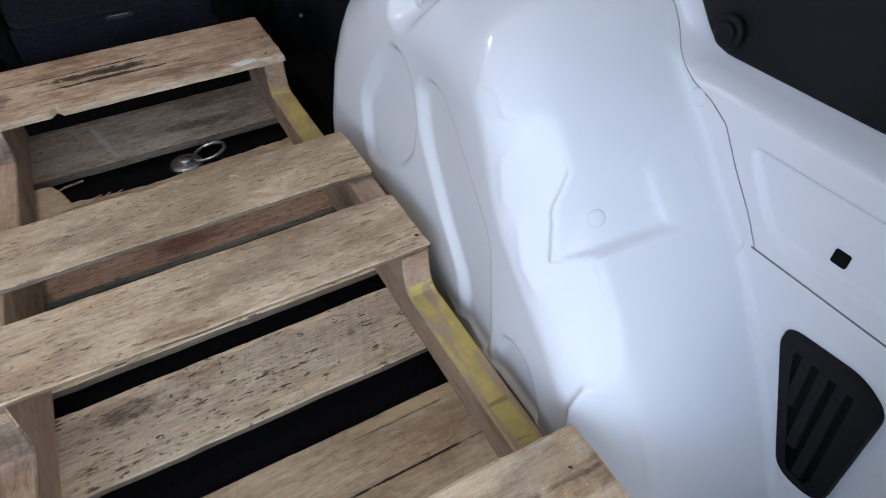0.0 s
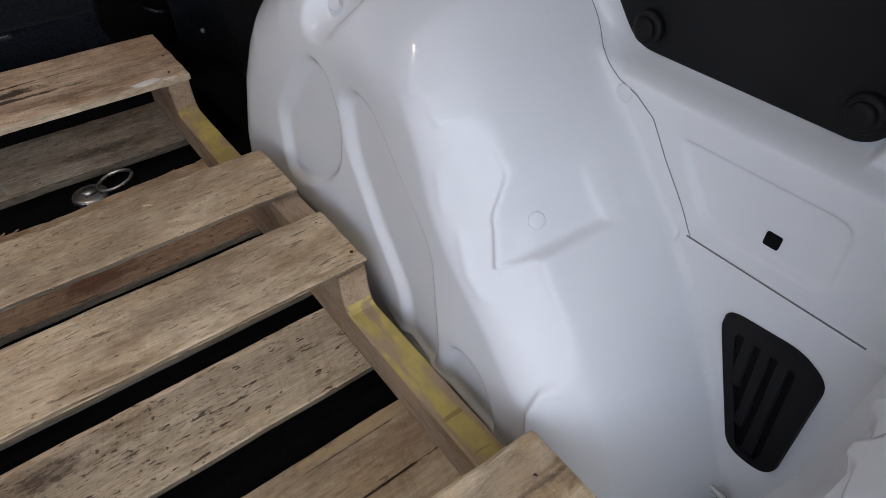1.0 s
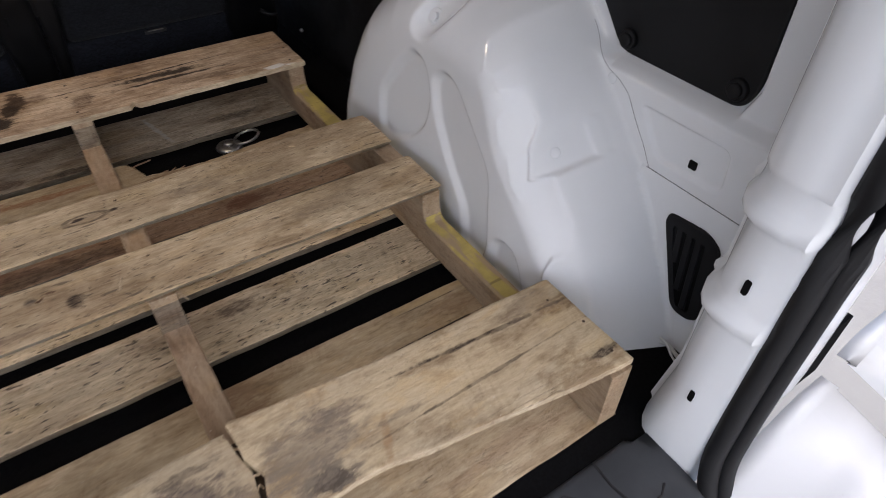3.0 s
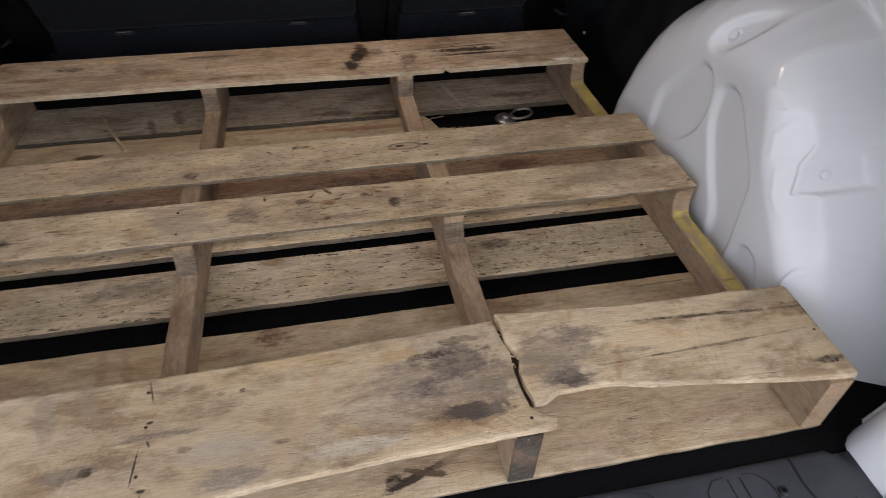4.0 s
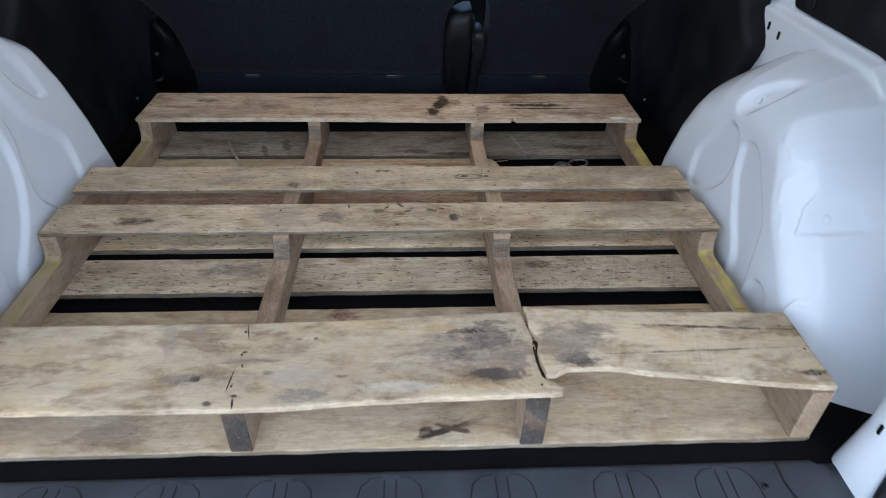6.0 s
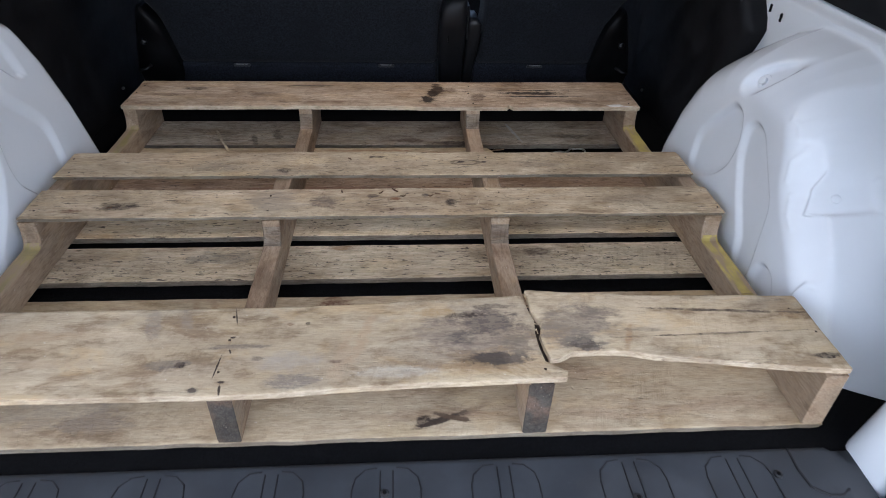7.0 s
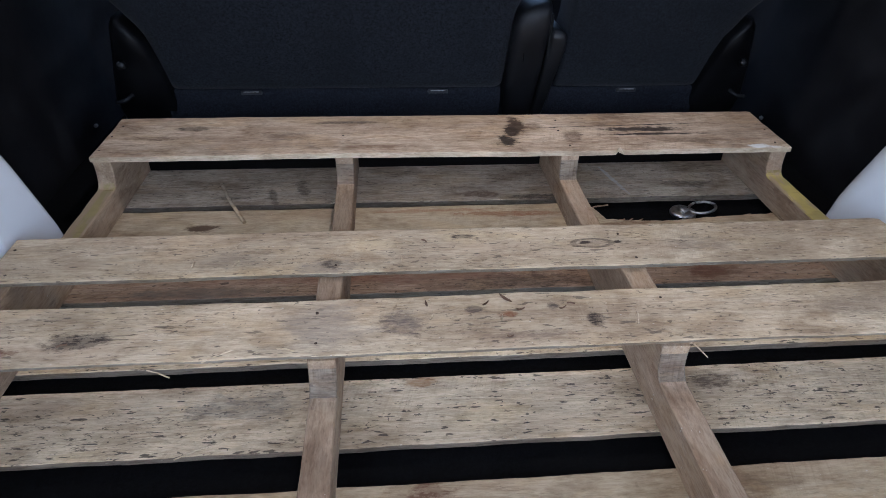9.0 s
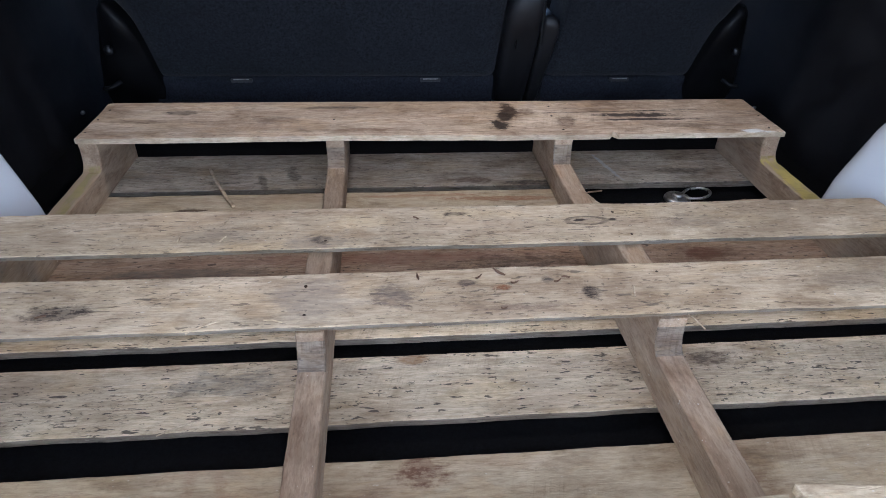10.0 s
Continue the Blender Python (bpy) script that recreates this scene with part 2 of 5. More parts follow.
wood_broken = wood("pale_split_board_wood", (0.57, 0.455, 0.30), (0.43, 0.32, 0.19), (0.40, 0.34, 0.26), 0.45, 0.03, 0.2, (
    (0.135, 0.088, 0.085, 0.050, (0.24, 0.185, 0.135), 0.75), (0.150, 0.100, 0.055, 0.026, (0.13, 0.10, 0.078), 0.75), (0.110, 0.075, 0.022, 0.014, (0.12, 0.095, 0.075), 0.7), (0.150, 0.036, 0.045, 0.013, (0.075, 0.058, 0.045), 0.85), (0.180, 0.060, 0.02, 0.03, (0.18, 0.14, 0.10), 0.6), (0.080, 0.125, 0.03, 0.010, (0.42, 0.28, 0.13), 0.6), (0.115, 0.118, 0.03, 0.006, DARK, 0.65),
    (0.160, 0.135, 0.035, 0.006, (0.10, 0.075, 0.055), 0.6), (0.268, 0.060, 0.028, 0.019, (0.06, 0.047, 0.038), 0.9), (0.265, 0.090, 0.055, 0.042, (0.22, 0.175, 0.13), 0.75), (0.30, 0.115, 0.04, 0.014, (0.17, 0.13, 0.10), 0.55), (0.335, 0.068, 0.005, 0.030, (0.34, 0.22, 0.12), 0.65, -22),
    (-0.262, 0.039, 0.032, 0.010, (0.15, 0.12, 0.095), 0.75), (-0.244, 0.037, 0.007, 0.005, DARK, 0.8), (-0.219, -0.004, 0.008, 0.005, (0.09, 0.07, 0.055), 0.85), (-0.105, 0.006, 0.032, 0.013, (0.19, 0.155, 0.125), 0.6),
    (-0.110, 0.040, 0.045, 0.018, (0.38, 0.33, 0.27), 0.4), (-0.022, 0.075, 0.010, 0.055, (0.43, 0.30, 0.18), 0.55, -16), (-0.045, 0.045, 0.012, 0.05, (0.44, 0.31, 0.19), 0.45, -10), (0.022, 0.017, 0.06, 0.010, (0.56, 0.50, 0.41), 0.35),
    (-0.180, 0.068, 0.046, 0.006, (0.17, 0.135, 0.105), 0.7), (-0.150, 0.046, 0.010, 0.005, (0.15, 0.115, 0.085), 0.7), (-0.119, 0.109, 0.007, 0.004, (0.22, 0.13, 0.07), 0.8), (-0.095, 0.110, 0.004, 0.004, DARK, 0.8), (-0.053, 0.037, 0.009, 0.004, (0.18, 0.12, 0.08), 0.75),
    (-0.193, 0.125, 0.0012, 0.022, DARK, 0.9, 14), (-0.190, 0.086, 0.006, 0.003, DARK, 0.9), (-0.188, 0.060, 0.0018, 0.008, DARK, 0.95, 25), (-0.198, 0.036, 0.0011, 0.020, DARK, 0.9, -4), (-0.188, 0.008, 0.005, 0.0025, DARK, 0.9), (-0.187, -0.004, 0.0016, 0.009, DARK, 0.95, 8),
    (-0.30, 0.115, 0.012, 0.03, (0.27, 0.22, 0.17), 0.5, 18), (-0.26, 0.125, 0.010, 0.025, (0.27, 0.22, 0.17), 0.5, 18), (-0.42, 0.095, 0.07, 0.010, (0.36, 0.25, 0.15), 0.5), (-0.40, 0.045, 0.06, 0.008, (0.38, 0.28, 0.18), 0.4),
    (0.49, 0.118, 0.12, 0.0030, DARK, 0.8, -3), (0.45, 0.072, 0.16, 0.0020, DARK, 0.6, 2), (0.36, 0.082, 0.03, 0.006, (0.20, 0.155, 0.11), 0.6), (0.56, 0.128, 0.05, 0.018, (0.23, 0.17, 0.115), 0.55), (0.585, 0.028, 0.02, 0.005, DARK, 0.8)), "x", 0.5, 0.22, 0.08, 0.85)
wood_base = wood("base_board_wood", (0.78, 0.64, 0.44), (0.54, 0.41, 0.255), (0.44, 0.37, 0.28), 0.25, 0.55, 0.3, (
    (0.084, 0.026, 0.035, 0.007, DARK, 0.8, 20), (0.095, 0.03, 0.03, 0.005, (0.12, 0.08, 0.05), 0.7, -18), (-0.076, 0.276, 0.03, 0.02, (0.14, 0.07, 0.04), 0.75),
    (0.285, 0.415, 0.026, 0.018, (0.13, 0.09, 0.06), 0.7), (-0.085, 0.432, 0.02, 0.008, (0.34, 0.19, 0.09), 0.6), (0.22, 0.24, 0.03, 0.06, (0.21, 0.12, 0.07), 0.6),
    (-0.42, 0.24, 0.05, 0.03, (0.23, 0.13, 0.08), 0.6), (-0.30, 0.405, 0.07, 0.02, (0.19, 0.16, 0.13), 0.5), (0.32, 0.95, 0.005, 0.055, (0.66, 0.64, 0.58), 0.65, 14),
    (-0.40, 0.90, 0.04, 0.006, DARK, 0.6), (-0.44, 0.80, 0.03, 0.012, (0.12, 0.075, 0.045), 0.7), (0.11, 0.825, 0.10, 0.012, (0.30, 0.13, 0.06), 0.55),
    (-0.12, 0.65, 0.25, 0.012, (0.24, 0.095, 0.05), 0.6), (0.38, 0.64, 0.03, 0.02, (0.16, 0.07, 0.04), 0.7), (0.16, 0.88, 0.05, 0.012, DARK, 0.5)), "x", 0.3, 0.6, 0.2, 0.42)
wood_dark = wood("greyed_base_board_wood", (0.70, 0.58, 0.42), (0.52, 0.41, 0.28), (0.38, 0.32, 0.245), 0.45, 0.35, 0.3, (
    (0.32, 0.95, 0.005, 0.055, (0.66, 0.64, 0.58), 0.65, 14), (-0.40, 0.90, 0.04, 0.006, DARK, 0.6), (0.16, 0.88, 0.05, 0.012, DARK, 0.6), (0.05, 0.895, 0.05, 0.012, (0.13, 0.07, 0.04), 0.6),
    (-0.28, 0.93, 0.012, 0.04, (0.10, 0.075, 0.05), 0.6, 15), (-0.33, 0.90, 0.008, 0.04, (0.10, 0.075, 0.05), 0.6, 15), (0.47, 0.92, 0.05, 0.015, DARK, 0.5)), "x", 0.5)
wood_red = wood("red_brown_base_board_wood", (0.40, 0.29, 0.20), (0.27, 0.17, 0.11), (0.23, 0.165, 0.12), 0.3, 0.5, 0.2, (
    (-0.12, 0.65, 0.25, 0.016, (0.22, 0.11, 0.07), 0.5), (0.38, 0.64, 0.03, 0.02, (0.13, 0.06, 0.035), 0.75), (0.10, 0.63, 0.10, 0.02, DARK, 0.5), (-0.40, 0.625, 0.12, 0.012, (0.15, 0.12, 0.09), 0.6)), "x", 0.6)
wood_front = wood("pale_base_board_wood", (0.56, 0.45, 0.30), (0.44, 0.33, 0.20), (0.37, 0.30, 0.21), 0.4, 0.06, 0.25, (
    (0.084, 0.026, 0.035, 0.006, DARK, 0.9, 20), (0.098, 0.030, 0.03, 0.005, (0.10, 0.065, 0.04), 0.85, -18), (0.060, 0.024, 0.012, 0.010, DARK, 0.8), (0.135, 0.045, 0.03, 0.006, (0.20, 0.14, 0.09), 0.5, 25),
    (0.51, 0.2265, 0.10, 0.0017, (0.012, 0.009, 0.007), 1.0), (0.527, 0.2765, 0.055, 0.0010, DARK, 0.8), (0.53, 0.285, 0.06, 0.008, (0.46, 0.33, 0.17), 0.6), (0.56, 0.255, 0.04, 0.02, (0.26, 0.17, 0.10), 0.5),
    (-0.076, 0.276, 0.03, 0.02, (0.14, 0.07, 0.04), 0.75), (0.235, 0.24, 0.035, 0.07, (0.24, 0.15, 0.09), 0.6, 12), (-0.42, 0.24, 0.05, 0.03, (0.26, 0.16, 0.10), 0.5), (-0.30, 0.23, 0.01, 0.05, (0.28, 0.17, 0.10), 0.5, 12),
    (-0.27, 0.24, 0.008, 0.05, (0.28, 0.17, 0.10), 0.5, 12), (-0.45, 0.06, 0.10, 0.03, (0.27, 0.22, 0.17), 0.5), (-0.38, 0.04, 0.06, 0.02, (0.25, 0.20, 0.15), 0.5), (0.11, 0.825, 0.10, 0.010, (0.27, 0.13, 0.065), 0.75),
    (-0.44, 0.80, 0.03, 0.012, (0.10, 0.06, 0.035), 0.85), (-0.05, 0.84, 0.12, 0.006, (0.30, 0.16, 0.09), 0.6), (0.30, 0.78, 0.08, 0.012, (0.20, 0.11, 0.06), 0.6)), "x", 0.3, 0.5)
wood_stringer = wood("stringer_wood", (0.45, 0.335, 0.225), (0.33, 0.235, 0.15), (0.27, 0.215, 0.16), 0.45, 0.10, 0.2, (), "y", 0.5, 0.45)
# dark aged end grain; also painted shade inside the near board's crack
wood_end_and_crack = wood("end_grain_and_crack_shade", (0.085, 0.073, 0.06), (0.05, 0.043, 0.036), (0.042, 0.04, 0.037), 0.6, 0.5, 0.1, (), "y", 0.5)


wood_pale_edge = wood("fresh_broken_edge", (0.60, 0.49, 0.345), (0.46, 0.35, 0.23), (0.40, 0.34, 0.26), 0.3, 0.15, 0.0, (), "x", 0.3, 0.7, 0.15)
wood_notch = wood("grey_notch_fibres", (0.27, 0.215, 0.155), (0.17, 0.13, 0.095), (0.20, 0.17, 0.135), 0.6, 0.35, 0.6, (), "x", 0.5, 0.7, 0.15, 0.7)
# long edges of middle deck and lower boards, darker than their tops
wood_edge = wood("darker_board_edge", (0.31, 0.26, 0.195), (0.22, 0.18, 0.13), (0.20, 0.185, 0.155), 0.6, 0.35, 0.0, (), "x", 0.4, 0.7, 0.15)


def yellow_paint(name, full=(0.50, 0.385, 0.11), thin=(0.35, 0.275, 0.09), worn=0.47):
    k = Mat(name, 0.6, 0.0, 0.35)
    n = k.noise(k.mapped((60, 9, 60)), 1.0, 5.0, 0.65)
    bare = k.ramp(n, worn, worn + 0.12)
    c = k.mix(k.ramp(k.noise(k.co, 26.0, 4.0), 0.3, 0.7), full, thin)
    lines = k.ramp(k.noise(k.mapped((9, 130, 9)), 1.0, 3.0), 0.60, 0.67)
    c = k.mix(k.math("MULTIPLY", lines, 0.7), c, (0.20, 0.14, 0.05))
    k.color(k.mix(bare, c, (0.33, 0.24, 0.15)))
    k.bump(n, 0.4, 0.001)
    return k.m


def van_paint(name="white_body_paint", clean=(0.70, 0.712, 0.73), dusty=(0.66, 0.672, 0.69)):
    k = Mat(name, 0.36, 0.0, 0.20)
    dust = k.noise(k.co, 5.0, 5.0, 0.6)
    c = k.mix(k.ramp(dust, 0.25, 0.8), clean, dusty)
    specks = k.ramp(k.noise(k.co, 260.0, 2.0), 0.77, 0.80)
    k.color(k.mix(k.math("MULTIPLY", specks, 0.35), c, (0.30, 0.28, 0.25)))
    k.rough(k.ramp(dust, 0.2, 0.85, 0.11, 0.15))
    k.bump(k.noise(k.co, 55.0, 2.0), 0.02, 0.002)
    return k.m


def plastic(name, colour, rough=0.55, grain=900.0, strength=0.25, spec=0.4):
    k = Mat(name, rough, 0.0, spec)
    n = k.noise(k.co, 14.0, 5.0, 0.6)
    c = k.mix(k.ramp(n, 0.35, 0.75), colour, tuple(min(1.0, v * 1.35 + 0.004) for v in colour))
    scuff = k.ramp(k.noise(k.mapped((18, 160, 18)), 1.0, 4.0), 0.68, 0.74)
    k.color(k.mix(k.math("MULTIPLY", scuff, 0.25), c, tuple(v * 2.2 + 0.02 for v in colour)))
    k.rough(k.ramp(n, 0.3, 0.7, rough - 0.08, rough + 0.12))
    k.bump(k.noise(k.co, grain, 2.0), strength, 0.0004)
    return k.m


def fabric(name, colour, sheen=0.1):
    k = Mat(name, 0.95, 0.0, 0.1)
    weave = k.noise(k.co, 210.0, 5.0, 0.85)
    big = k.noise(k.co, 9.0, 4.0)
    c = k.mix(k.ramp(weave, 0.3, 0.7), tuple(v * 0.3 for v in colour), tuple(v * 2.2 for v in colour))
    k.color(k.mix(k.math("MULTIPLY", k.ramp(big, 0.4, 0.7), 0.4), c, tuple(v * 0.7 for v in colour)))
    k.b.inputs["Sheen Weight"].default_value = sheen
    k.bump(weave, 0.6, 0.001)
    return k.m


def metal(name, colour, rough=0.35):
    k = Mat(name, rough, 1.0)
    n = k.noise(k.co, 120.0, 4.0)
    k.color(k.mix(k.ramp(n, 0.4, 0.7), colour, tuple(v * 0.6 for v in colour)))
    k.rough(k.ramp(n, 0.3, 0.7, rough - 0.1, rough + 0.15))
    return k.m


YELLOW = yellow_paint("worn_yellow_paint")
FADED_YELLOW = yellow_paint("faded_yellow_paint", (0.36, 0.28, 0.11), (0.27, 0.215, 0.10), 0.42)
PAINT = van_paint()
# body white darkened for bumper and outer corner, in place of weaker light outside
DIMMED_PAINT = van_paint("dimmed_white_bumper_paint", (0.52, 0.53, 0.55), (0.47, 0.48, 0.495))
BLACK_PLASTIC = plastic("black_plastic", (0.013, 0.013, 0.014), 0.5)
TRIM_BLACK = plastic("black_interior_trim", (0.005, 0.005, 0.006), 0.6, 900.0, 0.25, 0.2)
SILL_GREY = plastic("dark_grey_sill_plastic", (0.029, 0.032, 0.037), 0.5, 700.0, 0.3)
RUBBER = plastic("black_rubber", (0.007, 0.007, 0.008), 0.55, 300.0, 0.2, 0.25)
PANEL_BLACK = plastic("matt_black_panel", (0.006, 0.0062, 0.007), 0.6, 500.0, 0.15, 0.2)
CARPET = fabric("black_floor_carpet", (0.0022, 0.0022, 0.0026), 0.0)
SEAT_CLOTH = fabric("charcoal_seat_cloth", (0.0092, 0.0103, 0.0132), 0.05)
SEAT_FLAP = fabric("dark_seat_skirt", (0.0085, 0.0095, 0.013), 0.03)
STEEL = metal("zinc_plated_steel", (0.45, 0.44, 0.42))
NAIL = metal("rusty_nail_head", (0.10, 0.07, 0.05), 0.6)
SEAM = plastic("seam_shadow_grey", (0.15, 0.15, 0.155), 0.7, 300.0, 0.1, 0.1)
HINGE_BLACK = plastic("dull_black_hinge", (0.0025, 0.0025, 0.003), 0.45, 500.0, 0.1, 0.12)
GLOSS_BLACK = plastic("glossy_black_plastic", (0.004, 0.004, 0.005), 0.5, 500.0, 0.1, 0.35)
HOLE = plastic("dark_cavity", (0.004, 0.004, 0.004), 0.9, 300.0, 0.1, 0.05)
STRAW = wood("pale_splinter_wood", (0.62, 0.50, 0.34), (0.52, 0.40, 0.26), (0.5, 0.42, 0.32), 0.2, 0.1, 0.0)
LEAF = plastic("dry_leaf", (0.11, 0.062, 0.035), 0.85)


def ground_mat():
    k = Mat("grey_concrete", 0.9)
    n = k.noise(k.co, 2.0, 8.0)
    k.color(k.mix(k.ramp(n, 0.3, 0.7), (0.24, 0.237, 0.228), (0.32, 0.315, 0.30)))
    k.bump(k.noise(k.co, 60.0, 6.0), 0.4, 0.004)
    return k.m


CONCRETE = ground_mat()


# ---- building helpers ----
def thing(name, label, category, group="", at=(0, 0, 0)):
    e = new(name)
    e.location = at
    e.empty_display_size = 0.05
    return tagged(e, label, category, group)


def finish(bm, name, materials, smooth=False):
    me = bpy.data.meshes.new(name)
    bmesh.ops.recalc_face_normals(bm, faces=bm.faces)
    for f in bm.faces:
        f.smooth = smooth
    bm.to_mesh(me)
    bm.free()
    for m in materials if isinstance(materials, (list, tuple)) else [materials]:
        me.materials.append(m)
    return me


def part(name, bm, material, parent=None, label="", smooth=False):
    """Links a bmesh, in the world's metres, as one mesh object under a thing or a part."""
    ob = new(name, finish(bm, name, material, smooth))
    if parent:
        ob.parent = parent
        loc = Vector((0, 0, 0))
        p = parent
        while p:
            loc += p.location
            p = p.parent
        ob.location = -loc
    return tagged(ob, label)


def solid(name, bm, material, label, category, group="", kind="", smooth=False):
    return tagged(new(name, finish(bm, name, material, smooth)), label, category, group, kind)


def box(x0, x1, y0, y1, z0, z1, bevel=0.0, seg=2, bm=None):
    bm = bm or bmesh.new()
    r = bmesh.ops.create_cube(bm, size=1.0)
    bmesh.ops.scale(bm, vec=(x1 - x0, y1 - y0, z1 - z0), verts=r["verts"])
    bmesh.ops.translate(bm, vec=((x0 + x1) / 2, (y0 + y1) / 2, (z0 + z1) / 2), verts=r["verts"])
    if bevel:
        es = list({e for v in r["verts"] for e in v.link_edges})
        bmesh.ops.bevel(bm, geom=es, offset=bevel, segments=seg, affect="EDGES", profile=0.5)
    return bm


def disc(centre, axis, r, h, seg=20, bevel=0.0, bm=None):
    """A short round stud with a rounded rim along an axis."""
    bm = bm or bmesh.new()
    rot = Vector(axis).to_track_quat("Z", "Y").to_matrix().to_4x4()
    prof = [(r, 0.0), (r, h - bevel), (r - bevel * 0.35, h - bevel * 0.35), (r - bevel, h)] if bevel else [(r, 0.0), (r, h)]
    rings = []
    for rr, hh in prof:
        ring = []
        for i in range(seg):
            a = 2 * math.pi * i / seg
            ring.append(bm.verts.new(Vector(centre) + rot @ Vector((rr * math.cos(a), rr * math.sin(a), hh))))
        rings.append(ring)
    for a, b in zip(rings, rings[1:]):
        for i in range(seg):
            bm.faces.new((a[i], a[(i + 1) % seg], b[(i + 1) % seg], b[i]))
    bm.faces.new(rings[-1])
    bm.faces.new(rings[0][::-1])
    return bm


def tube(points, radius, seg=10, bm=None, closed=False):
    """A round bar along a list of points."""
    bm = bm or bmesh.new()
    pts = [Vector(p) for p in points]
    n = len(pts)
    rings = []
    for i, p in enumerate(pts):
        a = pts[(i - 1) % n] if closed or i else pts[0]
        b = pts[(i + 1) % n] if closed or i < n - 1 else pts[-1]
        q = (b - a).to_track_quat("Z", "Y")
        rings.append([bm.verts.new(p + q @ Vector((radius * math.cos(2 * math.pi * j / seg), radius * math.sin(2 * math.pi * j / seg), 0))) for j in range(seg)])
    for i in range(n if closed else n - 1):
        a, b = rings[i], rings[(i + 1) % n]
        for j in range(seg):
            bm.faces.new((a[j], a[(j + 1) % seg], b[(j + 1) % seg], b[j]))
    if not closed:
        bm.faces.new(rings[0][::-1])
        bm.faces.new(rings[-1])
    return bm


def rounded(points, r, seg=5):
    """A closed outline with its corners rounded."""
    out = []
    n = len(points)
    for i in range(n):
        p, a, b = Vector(points[i]), Vector(points[i - 1]), Vector(points[(i + 1) % n])
        da, db = (a - p), (b - p)
        rr = min(r, da.length * 0.45, db.length * 0.45)
        s, e = p + da.normalized() * rr, p + db.normalized() * rr
        for j in range(seg + 1):
            t = j / seg
            out.append(tuple((s * (1 - t) ** 2) + p * (2 * t * (1 - t)) + e * t * t))
    return out


def slab(outline, place, thick, bevel=0.0, bm=None):
    """An outline of (a, b) as a plate: place(a, b, d) gives the point at depth d."""
    bm = bm or bmesh.new()
    cx = sum(p[0] for p in outline) / len(outline)
    cy = sum(p[1] for p in outline) / len(outline)

    def ring(shrink, d):
        out = []
        for a, b in outline:
            l = math.hypot(a - cx, b - cy) or 1.0
            out.append(bm.verts.new(place(a - (a - cx) / l * shrink, b - (b - cy) / l * shrink, d)))
        return out
    rings = [ring(0, 0), ring(0, thick - bevel), ring(bevel * 0.3, thick - bevel * 0.3), ring(bevel, thick)] if bevel else [ring(0, 0), ring(0, thick)]
    n = len(outline)
    for a, b in zip(rings, rings[1:]):
        for i in range(n):
            bm.faces.new((a[i], a[(i + 1) % n], b[(i + 1) % n], b[i]))
    bm.faces.new(rings[-1])
    bm.faces.new(rings[0][::-1])
    return bm


# ---- the van's shell ----
def segment_distance(Y, Z, poly):
    """Signed distance to a closed outline, positive inside."""
    d = np.full(Y.shape, 1e9)
    inside = np.zeros(Y.shape, bool)
    n = len(poly)
    for i in range(n):
        (y0, z0), (y1, z1) = poly[i], poly[(i + 1) % n]
        vy, vz = y1 - y0, z1 - z0
        t = np.clip(((Y - y0) * vy + (Z - z0) * vz) / (vy * vy + vz * vz + 1e-12), 0, 1)
        d = np.minimum(d, np.hypot(Y - y0 - t * vy, Z - z0 - t * vz))
        cross = ((z0 > Z) != (z1 > Z)) & (Y < vy * (Z - z0) / (vz if abs(vz) > 1e-12 else 1e-12) + y0)
        inside ^= cross
    return np.where(inside, d, -d)


def loft(Y, Z, outer, inner):
    """0 outside the outer outline, 1 within the inner one, even between them."""
    a = np.maximum(segment_distance(Y, Z, outer), 0)
    b = np.maximum(-segment_distance(Y, Z, inner), 0)
    return a / (a + b + 1e-9)


def ease(q):
    return q * q * (3 - 2 * q)


def soften(a, times):
    for _ in range(times):
        p = np.pad(a, 1, mode="edge")
        a = (p[1:-1, 1:-1] * 4 + 2 * (p[:-2, 1:-1] + p[2:, 1:-1] + p[1:-1, :-2] + p[1:-1, 2:]) + p[:-2, :-2] + p[2:, 2:] + p[:-2, 2:] + p[2:, :-2]) / 16
    return a


def sheet(name, side, X, Y, Z, keep, material, label, category):
    """A pressed steel skin over a grid, 2 mm thick at its rim, for the right (1) or the left (-1) side."""
    rows, cols = X.shape
    index = np.arange(rows * cols).reshape(rows, cols)
    quads = np.stack([index[:-1, :-1], index[1:, :-1], index[1:, 1:], index[:-1, 1:]], -1)[keep]
    if side < 0:
        quads = quads[:, ::-1]
    used, inverse = np.unique(quads, return_inverse=True)
    verts = np.stack([X * side, Y, Z], -1).reshape(-1, 3)[used]
    me = bpy.data.meshes.new(name)
    me.from_pydata(verts.tolist(), [], inverse.reshape(-1, 4).tolist())
    me.polygons.foreach_set("use_smooth", [True] * len(me.polygons))
    me.materials.append(material)
    return tagged(new(name, me), label, category, "", "structure")


STEP = 0.0018
ys = np.arange(-0.04, 0.812, STEP)
zs = np.concatenate([np.arange(-0.012, 0.46, STEP), np.arange(0.48, 1.26, 0.04)])
GY, GZ = np.meshgrid(ys, zs, indexing="ij")

WINDOW = [(0.258, 0.332), (0.084, 0.332), (0.0715, 0.3605), (0.08, 0.90), (0.69, 0.90), (0.69, 0.434), (0.414, 0.428), (0.35, 0.414), (0.306, 0.387)]


def ledge_z(y):
    """The height at which the wall turns out to the window."""
    return np.interp(y, [0.0, 0.25, 0.285, 0.34, 0.40, 0.8], [0.319, 0.319, 0.336, 0.386, 0.409, 0.413])


